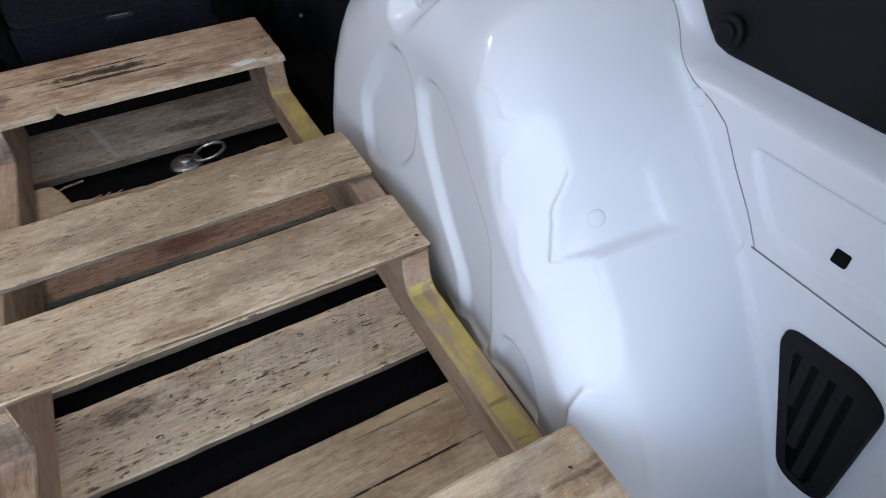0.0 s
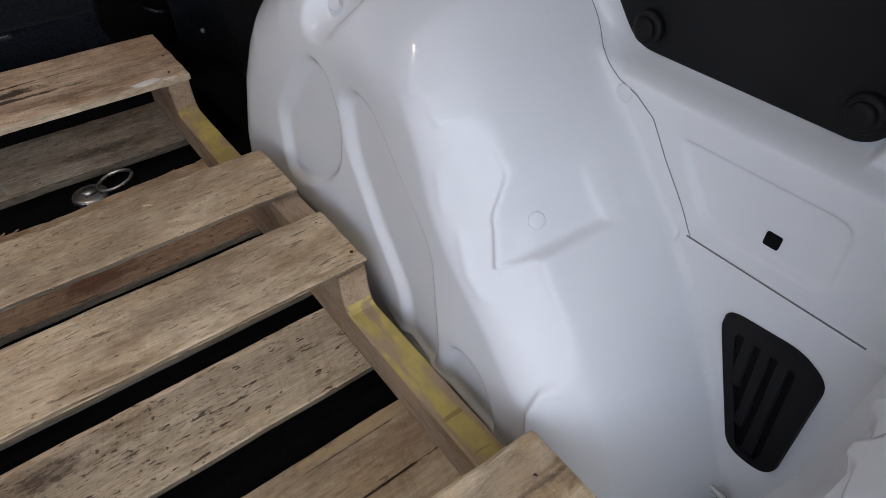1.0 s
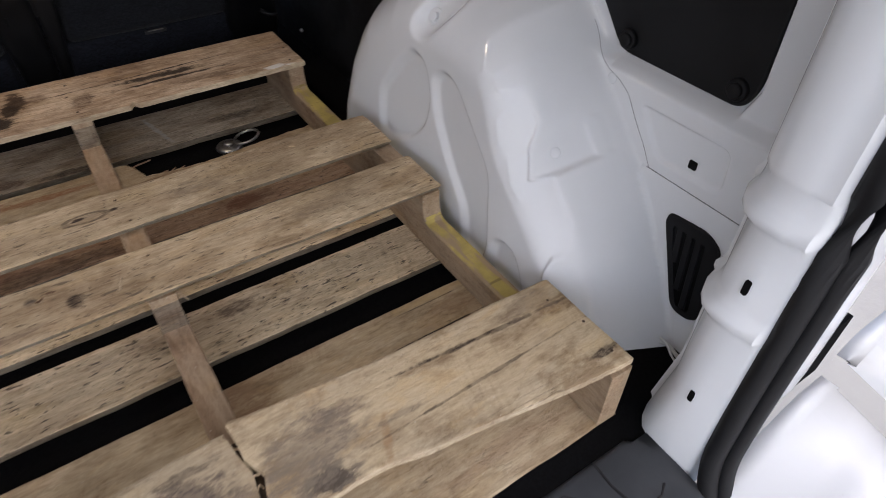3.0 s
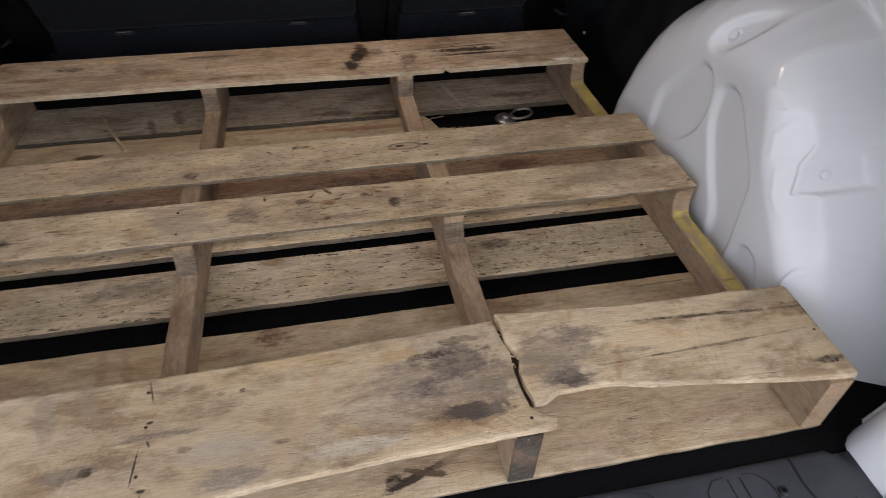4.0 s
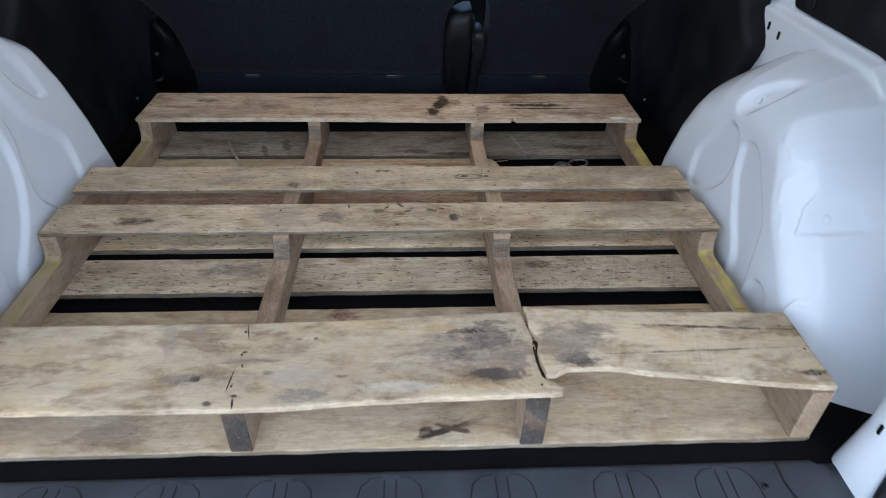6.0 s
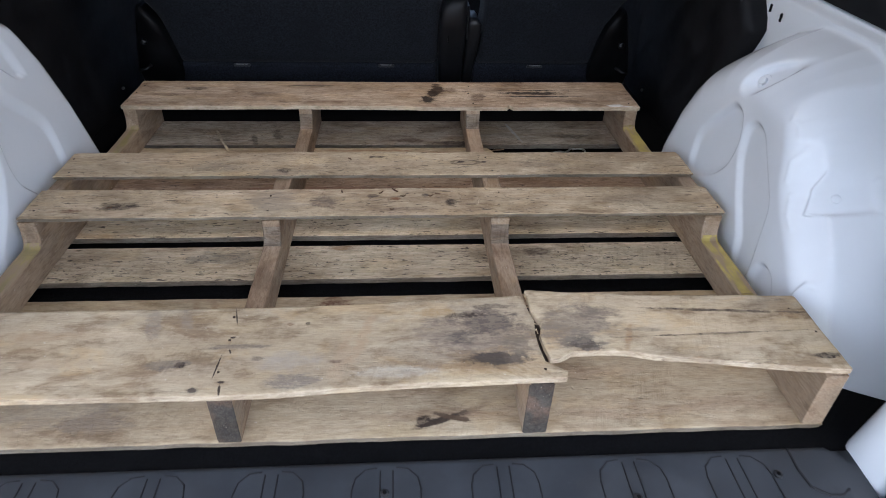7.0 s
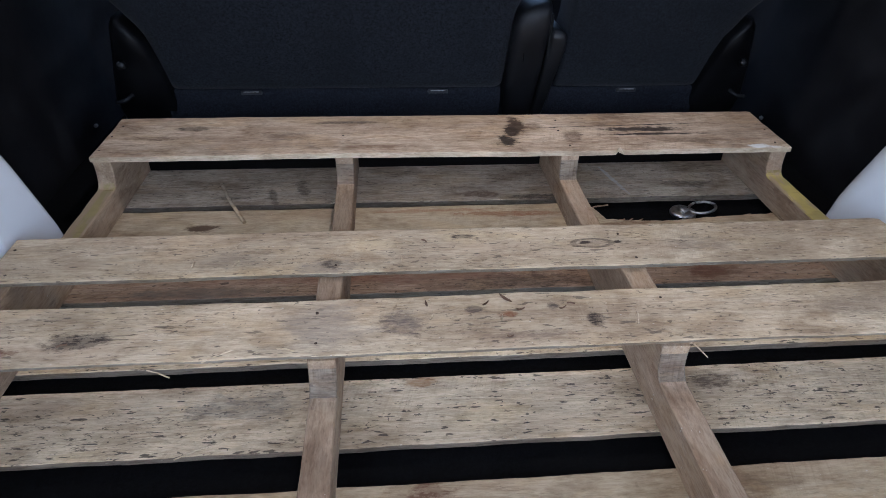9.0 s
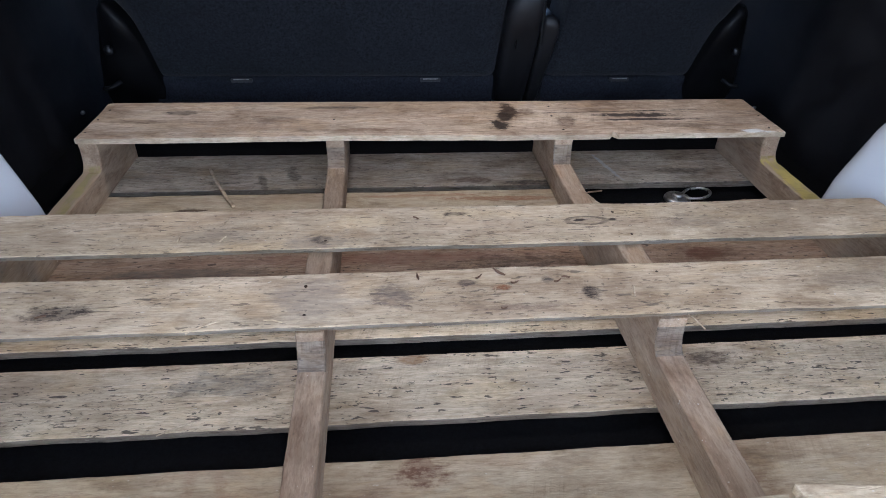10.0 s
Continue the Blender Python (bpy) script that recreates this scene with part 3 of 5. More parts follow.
def wall_x(y, z):
    """The flat side wall's distance from the van's middle, with the ledge under the window."""
    return 0.765 + 0.012 * ease(np.clip((y - 0.25) / 0.2, 0, 1)) + 0.018 * ease(np.clip((z - ledge_z(y)) / 0.012, 0, 1))


ARCH_OUTER_R = [(0.025, -0.03), (0.040, 0.004), (0.054, 0.034), (0.084, 0.093), (0.108, 0.134), (0.130, 0.171), (0.148, 0.198), (0.164, 0.218), (0.188, 0.243), (0.228, 0.286), (0.262, 0.318), (0.300, 0.356), (0.328, 0.380), (0.372, 0.394),
                (0.42, 0.402), (0.54, 0.399), (0.60, 0.375), (0.65, 0.345), (0.70, 0.311), (0.742, 0.270), (0.775, 0.20), (0.797, 0.12), (0.822, -0.03)]
ARCH_INNER_R = [(0.086, -0.03), (0.107, 0.03), (0.131, 0.082), (0.154, 0.118), (0.177, 0.145), (0.204, 0.173), (0.233, 0.201), (0.257, 0.224), (0.272, 0.246), (0.284, 0.275), (0.298, 0.303), (0.320, 0.328), (0.358, 0.348), (0.405, 0.364),
                (0.47, 0.365), (0.527, 0.342), (0.60, 0.298), (0.662, 0.235), (0.717, 0.135), (0.752, 0.03), (0.768, -0.03)]
ARCH_RIDGE_R = [(0.072, -0.03), (0.095, 0.028), (0.114, 0.070), (0.132, 0.107), (0.151, 0.145), (0.168, 0.171), (0.186, 0.191), (0.206, 0.212), (0.230, 0.241), (0.252, 0.272), (0.273, 0.303), (0.300, 0.332), (0.345, 0.363), (0.40, 0.381),
                (0.45, 0.385), (0.54, 0.371), (0.615, 0.341), (0.686, 0.285), (0.740, 0.188), (0.775, 0.075), (0.795, -0.03)]
ARCH_DEEP = 0.145


def soft_min(a, b, k):
    """The lower of two heights, rounded over the width k where they cross."""
    return np.minimum(a, b) - np.maximum(k - np.abs(a - b), 0) ** 2 / (4 * k)


base = wall_x(GY, GZ)
base_flat = 0.765 + 0.012 * ease(np.clip((GY - 0.25) / 0.2, 0, 1))
q = loft(GY, GZ, ARCH_OUTER_R, ARCH_INNER_R)
# a steep shoulder, a narrow bevel beyond a crisp ridge, and the flat inboard face
inside_ridge = segment_distance(GY, GZ, ARCH_RIDGE_R)
shoulder = 0.095 * np.clip(loft(GY, GZ, ARCH_OUTER_R, ARCH_RIDGE_R), 0, 1) + 2.8 * np.maximum(inside_ridge, 0)
bevel = 0.095 + np.where(inside_ridge > 0, 0.050 * loft(GY, GZ, ARCH_RIDGE_R, ARCH_INNER_R) + 2.0 * np.maximum(segment_distance(GY, GZ, ARCH_INNER_R), 0), 2.0 * inside_ridge)
# pocket in the shoulder: deepest along its foot, where it ends in a step, with a slanted end facet
up = (GY - 0.237) * 0.66 + (GZ - 0.195) * 0.75
end = (GY - 0.196) * 0.716 - (GZ - 0.231) * 0.698 + 0.010
pocket = 0.021 * (1 - ease(np.clip((up - 0.040) / 0.032, 0, 1))) * (1 - 0.25 * np.clip(up / 0.05, 0, 1)) * ease(np.clip(up / 0.006, 0, 1)) * np.clip(end / 0.022, 0, 1)
shoulder = shoulder - soften(pocket, 1)
arch = soft_min(shoulder, bevel, 0.002)
arch = soft_min(arch, np.full(arch.shape, ARCH_DEEP), 0.055)
# towards the top and the front the shoulder gives way to one smooth dome
ARCH_DOME_R = [(0.086, -0.03), (0.107, 0.03), (0.154, 0.118), (0.204, 0.173), (0.257, 0.224), (0.284, 0.262), (0.33, 0.286), (0.40, 0.296), (0.47, 0.294), (0.545, 0.272), (0.62, 0.225), (0.68, 0.15), (0.722, 0.07), (0.745, -0.03)]
dome = ARCH_DEEP * (1 - (1 - np.clip(loft(GY, GZ, ARCH_OUTER_R, ARCH_DOME_R), 0, 1)) ** 2.4)
share = ease(np.clip((GY - 0.30) / 0.11, 0, 1))
arch = soften((arch * (1 - share) + dome * share) * np.clip(q * 40, 0, 1), 2)


def line_distance(points):
    d = np.full(GY.shape, 1e9)
    for (y0, z0), (y1, z1) in zip(points, points[1:]):
        vy, vz = y1 - y0, z1 - z0
        t = np.clip(((GY - y0) * vy + (GZ - z0) * vz) / (vy * vy + vz * vz), 0, 1)
        d = np.minimum(d, np.hypot(GY - y0 - t * vy, GZ - z0 - t * vz))
    return d


# a second fine line beside the ridge, and the rolled foot of the shoulder
for line in ([(0.288, 0.318), (0.284, 0.287), (0.290, 0.268), (0.281, 0.240)], [(0.264, 0.225), (0.247, 0.197), (0.231, 0.185)]):
    arch += np.exp(-(line_distance(line) / 0.0030) ** 2) * 0.0018
FOOT = [(0.262, 0.313), (0.228, 0.281), (0.190, 0.239), (0.166, 0.213), (0.150, 0.193), (0.132, 0.166), (0.110, 0.130), (0.086, 0.089), (0.056, 0.030)]
arch += np.exp(-(line_distance(FOOT) / 0.0035) ** 2) * 0.0018
# the arch's flange on the wall, up to the wavy edge
WAVY = [(0.300, 0.360), (0.278, 0.340), (0.262, 0.326), (0.250, 0.318), (0.231, 0.312), (0.213, 0.301), (0.194, 0.275), (0.174, 0.251), (0.156, 0.2265)]
FLANGE = WAVY + [(0.168, 0.2225), (0.190, 0.243), (0.230, 0.286), (0.264, 0.318), (0.303, 0.356)]
arch += np.clip(segment_distance(GY, GZ, FLANGE) / 0.006, 0, 1) * np.clip(1 - q * 20, 0, 1) * 0.0005
# bowl round the bolt
bu, bv = (GY - 0.472) * -0.75 + (GZ - 0.331) * 0.66, (GY - 0.472) * 0.66 + (GZ - 0.331) * 0.75
bowl = np.hypot(bu / (0.036 + 0.022 * (bu > 0)), bv / 0.025)
arch -= soften(ease(np.clip((1.15 - bowl) * 1.5, 0, 1)) * 0.024, 4) * np.clip((arch - 0.035) / 0.04, 0, 1)
# pressed panels
pressed = np.zeros(arch.shape)
for outer, inner in (
    ([(0.608, 0.085), (0.603, 0.178), (0.535, 0.255), (0.497, 0.286), (0.462, 0.276), (0.447, 0.225), (0.462, 0.168), (0.500, 0.128), (0.570, 0.085)],
     [(0.590, 0.100), (0.586, 0.170), (0.524, 0.241), (0.494, 0.270), (0.467, 0.267), (0.453, 0.225), (0.467, 0.172), (0.504, 0.133), (0.570, 0.102)]),
    ([(0.350, 0.000), (0.356, 0.085), (0.405, 0.138), (0.444, 0.205), (0.448, 0.262), (0.418, 0.284), (0.381, 0.277), (0.292, 0.190), (0.282, 0.062), (0.300, 0.000)],
     [(0.334, 0.015), (0.338, 0.090), (0.389, 0.145), (0.427, 0.208), (0.431, 0.255), (0.413, 0.272), (0.385, 0.269), (0.298, 0.186), (0.288, 0.064), (0.304, 0.015)]),
    ([(0.282, -0.03), (0.279, 0.070), (0.268, 0.096), (0.248, 0.106), (0.221, 0.099), (0.199, 0.055), (0.193, -0.03)],
     [(0.264, -0.03), (0.263, 0.068), (0.257, 0.088), (0.246, 0.097), (0.225, 0.093), (0.204, 0.053), (0.198, -0.03)]),
):
    pressed += ease(np.clip(loft(GY, GZ, rounded(outer, 0.022, 4), rounded(inner, 0.020, 4)), 0, 1)) * 0.0078
arch = soften(arch, 1) - soften(pressed, 3)
# a slim raised pad above the pocket
PAD = [(0.232, 0.264), (0.234, 0.273), (0.229, 0.277), (0.217, 0.264), (0.192, 0.234), (0.205, 0.230), (0.220, 0.247)]
arch += ease(np.clip(segment_distance(GY, GZ, PAD) / 0.004, 0, 1)) * 0.0035
# a bead along the ridge, round the pocket too
arch += np.exp(-((shoulder - bevel) / 0.0034) ** 2) * 0.0058 * np.clip((0.335 - GZ) / 0.05, 0, 1) * np.clip(inside_ridge * 200 + 1.5, 0, 1) * (1 - share)
# pressed field and lower sheet of the flat wall
FIELD = rounded([(0.194, 0.300), (0.150, 0.239), (0.056, 0.242), (0.060, 0.301)], 0.016, 4)
field = ease(np.clip(segment_distance(GY, GZ, FIELD) / 0.006, 0, 1)) * 0.0045
lower = np.where((GZ < 0.226) & (GY < 0.165), 0.003, 0.0)
border = ease(np.clip(loft(GY, GZ, [(0.263, 0.326), (0.079, 0.326), (0.065, 0.3605), (0.073, 0.908), (0.698, 0.908), (0.698, 0.428), (0.414, 0.422), (0.353, 0.408), (0.313, 0.382)], WINDOW), 0, 1)) * 0.012
GX = base_flat + (base - base_flat) * (1 - ease(np.clip(q * 3, 0, 1))) + field * np.clip(1 - q * 30, 0, 1) + border * np.clip(1 - q * 20, 0, 1) - lower * (q < 0.02) - arch
cell = lambda a: (a[:-1, :-1] + a[1:, :-1] + a[1:, 1:] + a[:-1, 1:]) / 4
is_arch = cell(segment_distance(GY, GZ, ARCH_OUTER_R)) > -0.012
sheet("wheel_arch", 1, GX, GY, GZ, is_arch, PAINT, "white painted pressed steel wheel arch beside the pallet", "wheel arch")
sheet("wall_right", 1, GX, GY, GZ, ~is_arch & (cell(GY) < 0.80), PAINT, "white painted steel side wall with a window panel", "wall")

ARCH_OUTER_L = [(0.03, -0.03), (0.084, 0.08), (0.123, 0.164), (0.167, 0.222), (0.214, 0.309), (0.249, 0.347), (0.30, 0.40), (0.40, 0.44),
                (0.54, 0.44), (0.645, 0.40), (0.71, 0.32), (0.755, 0.22), (0.785, 0.12), (0.81, -0.03)]
ARCH_INNER_L = [(0.10, -0.03), (0.125, 0.03), (0.182, 0.122), (0.245, 0.218), (0.293, 0.29), (0.305, 0.35), (0.36, 0.395), (0.45, 0.415), (0.525, 0.405), (0.59, 0.362),
                (0.638, 0.288), (0.688, 0.188), (0.738, 0.065), (0.763, -0.03)]
ql = loft(GY, GZ, ARCH_OUTER_L, ARCH_INNER_L)
arch = soften((1 - (1 - np.clip(ql, 0, 1)) ** 1.8) * (base_flat - 0.627), 8)
for outer, inner in (
    ([(0.592, 0.285), (0.588, 0.300), (0.565, 0.355), (0.525, 0.402), (0.495, 0.412), (0.474, 0.396), (0.506, 0.338), (0.552, 0.293)],
     [(0.570, 0.297), (0.567, 0.303), (0.546, 0.344), (0.512, 0.384), (0.493, 0.394), (0.482, 0.390), (0.511, 0.344), (0.555, 0.302)]),
    ([(0.622, 0.02), (0.617, 0.10), (0.612, 0.155), (0.600, 0.207), (0.566, 0.243), (0.514, 0.288), (0.489, 0.329), (0.462, 0.374), (0.430, 0.372), (0.428, 0.336), (0.452, 0.276), (0.446, 0.22), (0.446, 0.17),
      (0.458, 0.135), (0.500, 0.090), (0.525, 0.02)],
     [(0.604, 0.02), (0.599, 0.10), (0.594, 0.150), (0.582, 0.194), (0.548, 0.227), (0.496, 0.273), (0.470, 0.315), (0.450, 0.350), (0.439, 0.358), (0.437, 0.338), (0.459, 0.278), (0.452, 0.22), (0.452, 0.172),
      (0.463, 0.140), (0.505, 0.095), (0.531, 0.02)]),
    ([(0.330, -0.02), (0.345, 0.066), (0.398, 0.117), (0.430, 0.174), (0.440, 0.226), (0.436, 0.273), (0.418, 0.316), (0.375, 0.315), (0.300, 0.190), (0.290, 0.05), (0.300, -0.02)],
     [(0.315, -0.02), (0.326, 0.074), (0.380, 0.126), (0.411, 0.180), (0.421, 0.226), (0.417, 0.266), (0.403, 0.300), (0.379, 0.303), (0.306, 0.188), (0.296, 0.05), (0.305, -0.02)]),
):
    arch -= ease(np.clip(loft(GY, GZ, rounded(outer, 0.022, 4), rounded(inner, 0.020, 4)), 0, 1)) * 0.0072
GXL = base_flat + (base - base_flat) * (1 - ease(np.clip(ql * 3, 0, 1))) + border * (ql < 0.02) - arch
is_arch = cell(segment_distance(GY, GZ, ARCH_OUTER_L)) > -0.012
sheet("wheel_arch", -1, GXL, GY, GZ, is_arch, PAINT, "white painted wheel arch with curved pressed ribs beside the pallet", "wheel arch")
sheet("wall_left", -1, GXL, GY, GZ, ~is_arch & (cell(GY) < 0.80), PAINT, "white painted steel side wall above the wheel arch", "wall")

# floor, roof, cabin
bm = bmesh.new()
fx = [-0.84 + 1.68 * i / 56 for i in range(57)]
fy = [-0.045 + 1.80 * i / 60 for i in range(61)]
grid = [[bm.verts.new((x, y, -0.001 + 0.0012 * noise.noise((x * 9, y * 9, 0)))) for x in fx] for y in fy]
for a, b in zip(grid, grid[1:]):
    for i in range(len(fx) - 1):
        bm.faces.new((a[i], a[i + 1], b[i + 1], b[i]))
box(-0.84, 0.84, -0.045, 1.755, -0.06, -0.012, bm=bm)
solid("floor", bm, CARPET, "black carpeted cargo floor of the van", "floor", kind="structure")
solid("ceiling", box(-0.86, 0.86, -0.09, 2.6, 1.22, 1.26), PAINT, "plain white van roof seen from inside", "ceiling", kind="structure")
t = thing("cargo_lamp", "small white cargo lamp with a frosted lens under the roof", "lamp", at=(0.10, 0.88, 1.22))
part("housing", box(0.045, 0.155, 0.85, 0.91, 1.198, 1.2195, 0.006), PAINT, t)
part("lens", box(0.056, 0.144, 0.8605, 0.8995, 1.190, 1.1975, 0.003), plastic("frosted_lens", (0.75, 0.75, 0.72), 0.3), t, "frosted white lens")
# unseen slab behind the roof, added to keep overhead sky off bumper and near boards
bm = box(-0.80, 0.80, -1.25, -0.10, 1.24, 1.29, 0.02)
bmesh.ops.rotate(bm, verts=bm.verts, cent=(0, -0.10, 1.24), matrix=Matrix.Rotation(radians(-3), 3, "X"))
solid("tailgate", bm, PAINT, "unseen white panel added over the rear opening to shade it", "tailgate", kind="structure")
solid("wall_front", box(-0.86, 0.86, 2.6, 2.64, -0.06, 0.72), TRIM_BLACK, "dark cabin end behind the seats", "wall", kind="structure")
solid("floor_cabin", box(-0.86, 0.86, 1.755, 2.6, -0.06, -0.012), CARPET, "black carpeted cabin floor", "floor", kind="structure")


def trim_panel(side):
    """Black moulded lining of the passenger part, swelling inwards, with a rounded rear edge."""
    bm = bmesh.new()
    edge = [(-0.03, 0.80), (0.10, 0.79), (0.25, 0.76), (0.32, 0.722), (0.345, 0.712), (0.365, 0.722), (0.40, 0.752), (0.414, 0.758), (0.45, 0.765), (0.60, 0.75)]
    rows = []
    for z, y0 in edge:
        bulge = 0.018 * math.exp(-((z - 0.42) / 0.10) ** 2)
        row = []
        for i, (dy, dx) in enumerate(((0.004, 0.045), (0.0, 0.02), (0.006, 0.006), (0.022, 0.0), (0.08, 0.0), (0.25, 0.004), (0.5, 0.002), (1.9, 0.0))):
            row.append(bm.verts.new((side * (0.742 + dx - bulge * (i > 0)), min(y0 + dy, 2.6), z)))
        rows.append(row)
    for a, b in zip(rows, rows[1:]):
        for i in range(len(a) - 1):
            bm.faces.new((a[i], a[i + 1], b[i + 1], b[i]))
    return solid("trim", bm, TRIM_BLACK, "black moulded side lining below the side window", "trim panel", kind="structure", smooth=True)


trim_panel(1)
trim_panel(-1)


# ---- rear opening: posts, seals, sill ----
def rear_post(side):
    """A boxed white door post with pressed steps."""
    bm = bmesh.new()
    levels = [(-0.055, 0.0), (-0.012, 0.0), (0.0, 0.0), (0.100, 0.0), (0.216, 0.0), (0.224, 0.003), (0.231, 0.0075), (0.238, 0.0075), (0.246, 0.002), (0.256, -0.001), (0.330, -0.001), (0.338, 0.003), (0.345, 0.0075), (0.352, 0.0075), (0.360, 0.003), (0.370, 0.002), (0.385, 0.002), (0.387, 0.0035), (0.392, 0.0035), (1.22, 0.0035)]
    prof = [(0.768, 0.014), (0.757, 0.002), (0.742, -0.008), (0.731, -0.011), (0.725, -0.005), (0.719, -0.005), (0.713, -0.012), (0.692, -0.017), (0.687, -0.011), (0.682, -0.011), (0.677, -0.018), (0.662, -0.022), (0.645, -0.030), (0.634, -0.040), (0.630, -0.050), (0.630, -0.072), (0.6315, -0.074), (0.6315, -0.090), (0.636, -0.096), (0.66, -0.098), (0.78, -0.102)]
    rows = []
    for z, step in levels:
        foot = max(0.0, 0.03 - z) * 0.5 if z < 0.03 else 0.0
        rows.append([bm.verts.new((side * (x - (step if 10 < i < 18 else 0)), y + (foot if i < 15 else 0) + (step * 0.9 if 4 < i < 15 else 0), z)) for i, (x, y) in enumerate(prof)])
    for a, b in zip(rows, rows[1:]):
        for i in range(len(prof) - 1):
            bm.faces.new((a[i], a[i + 1], b[i + 1], b[i]))
    name = "post_right" if side > 0 else "post_left"
    post = solid(name, bm, PAINT, "white painted steel door post with slotted holes", "door post", kind="structure", smooth=True)
    mod = post.modifiers.new("edges", "EDGE_SPLIT")
    mod.split_angle = radians(50)
    return post


post = rear_post(1)
rear_post(-1)
for z in (0.112, 0.276, 0.442):
    out = rounded([(-0.0645, z - 0.0085), (-0.0585, z - 0.0085), (-0.0585, z + 0.0085), (-0.0645, z + 0.0085)], 0.003, 3)
    part("slot", slab(out, lambda a, b, d: (0.6308 - d, a, b), 0.0016), HOLE, post, "dark slotted hole")


def seal(side):
    """The opening's rubber seal: a bulb and a lip, bending under the sill at its foot."""
    t = thing("door_seal", "black rubber door seal running up the post", "door seal")
    run = [(0.20, -0.205, -0.075), (0.45, -0.20, -0.07), (0.55, -0.19, -0.062), (0.605, -0.165, -0.05), (0.632, -0.130, -0.02), (0.640, -0.110, 0.03), (0.642, -0.105, 0.10), (0.643, -0.103, 0.25), (0.643, -0.103, 0.6), (0.643, -0.103, 1.2)]

    def curve(shift):
        pts = []
        for i in range(len(run) - 1):
            p0, p1, p2, p3 = (Vector(run[max(0, min(len(run) - 1, j))]) for j in (i - 1, i, i + 1, i + 2))
            for s in range(6):
                u = s / 6
                pts.append(0.5 * ((2 * p1) + (p2 - p0) * u + (2 * p0 - 5 * p1 + 4 * p2 - p3) * u * u + (3 * p1 - p0 - 3 * p2 + p3) * u ** 3))
        pts.append(Vector(run[-1]))
        return [(side * (p.x + shift[0]), p.y + shift[1], p.z) for p in pts]
    part("bulb", tube(curve((0, 0)), 0.0115, 12), RUBBER, t, smooth=True)
    part("lip", tube(curve((0.012, -0.013)), 0.0095, 10), RUBBER, t, smooth=True)
    part("carrier", tube(curve((0.012, 0.006)), 0.008, 8), RUBBER, t, smooth=True)
    return t


seal(1)
seal(-1)


def sill_plate():
    """The dark grey plastic sill: flat top with pressed ovals, screws, a socket and raised ends."""
    t = thing("sill_plate", "dark grey plastic loading sill plate with screws and moulded ovals", "sill plate")
    bm = bmesh.new()
    xs = [-0.63 + 1.26 * i / 126 for i in range(127)]
    prof = [(-0.026, -0.012), (-0.026, -0.001), (-0.028, 0.001), (-0.034, 0.0015), (-0.06, 0.001), (-0.10, 0.0), (-0.14, -0.001), (-0.150, -0.003), (-0.158, -0.010), (-0.162, -0.030), (-0.166, -0.075)]
    rows = []
    for x in xs:
        e = max(0.0, (abs(x) - 0.585) / 0.045)
        row = []
        for y, z in prof:
            yy = y - max(0.0, abs(x) - 0.60) * 0.9 if y > -0.03 else y
            yy += 0.03 * e ** 2 * (y < -0.12)
            lift = 0.012 * math.exp(-((abs(x) - 0.59) / 0.014) ** 2) * (0.5 - 0.5 * math.cos(math.pi * min(1, max(0, (-y - 0.085) / 0.05))))
            row.append(bm.verts.new((x, yy, z + lift)))
        rows.append(row)
    for a, b in zip(rows, rows[1:]):
        for i in range(len(prof) - 1):
            bm.faces.new((a[i], a[i + 1], b[i + 1], b[i]))
    part("plate", bm, SILL_GREY, t, smooth=True)
    groove = plastic("sill_groove", (0.008, 0.008, 0.009), 0.7)

    def line(points, r=0.0011):
        part("groove", tube([(x, y, 0.0012) for x, y in points], r, 6), groove, t)
    for cx in (-0.43, -0.28, -0.135, 0.010, 0.160, 0.325, 0.465):
        for sd in (-1, 1):
            x0, w, y0, y1 = cx + sd * 0.008, sd * 0.035, -0.036, -0.118
            line([(x0, y0 - 0.004), (x0, y1 + 0.010), (x0 + w * 0.25, y1), (x0 + w * 0.8, y1)])
            line([(x0 + w * 0.12, y0), (x0 + w * 0.55, y0 - 0.002), (x0 + w * 0.9, y0 - 0.014), (x0 + w, y0 - 0.030), (x0 + w, y1 + 0.008)])
    line([(0.548, -0.027), (0.546, -0.06), (0.550, -0.085), (0.568, -0.098), (0.585, -0.098), (0.598, -0.090)], 0.0018)
    line([(-0.548, -0.027), (-0.546, -0.06), (-0.550, -0.085), (-0.568, -0.098), (-0.585, -0.098), (-0.598, -0.090)], 0.0018)
    for x, y in ((0.516, -0.066), (0.323, -0.091), (0.103, -0.097), (0.008, -0.072), (-0.36, -0.09), (-0.516, -0.066)):
        sc = part("screw", disc((x, y, 0.0008), (0, 0, 1), 0.0058, 0.0028, 18, 0.0012), BLACK_PLASTIC, t, "round plastic screw cap", True)
        part("socket", disc((x, y, 0.0036), (0, 0, 1), 0.0026, 0.0004, 8), HOLE, sc)
    part("drain_hole", disc((-0.175, -0.097, 0.0003), (0, 0, 1), 0.0062, 0.0012, 16), HOLE, t, "open round hole")
    part("striker_socket", box(0.162, 0.262, -0.150, -0.107, -0.002, 0.0012, 0.002), HOLE, t, "dark rectangular latch socket")
    return t


sill_plate()

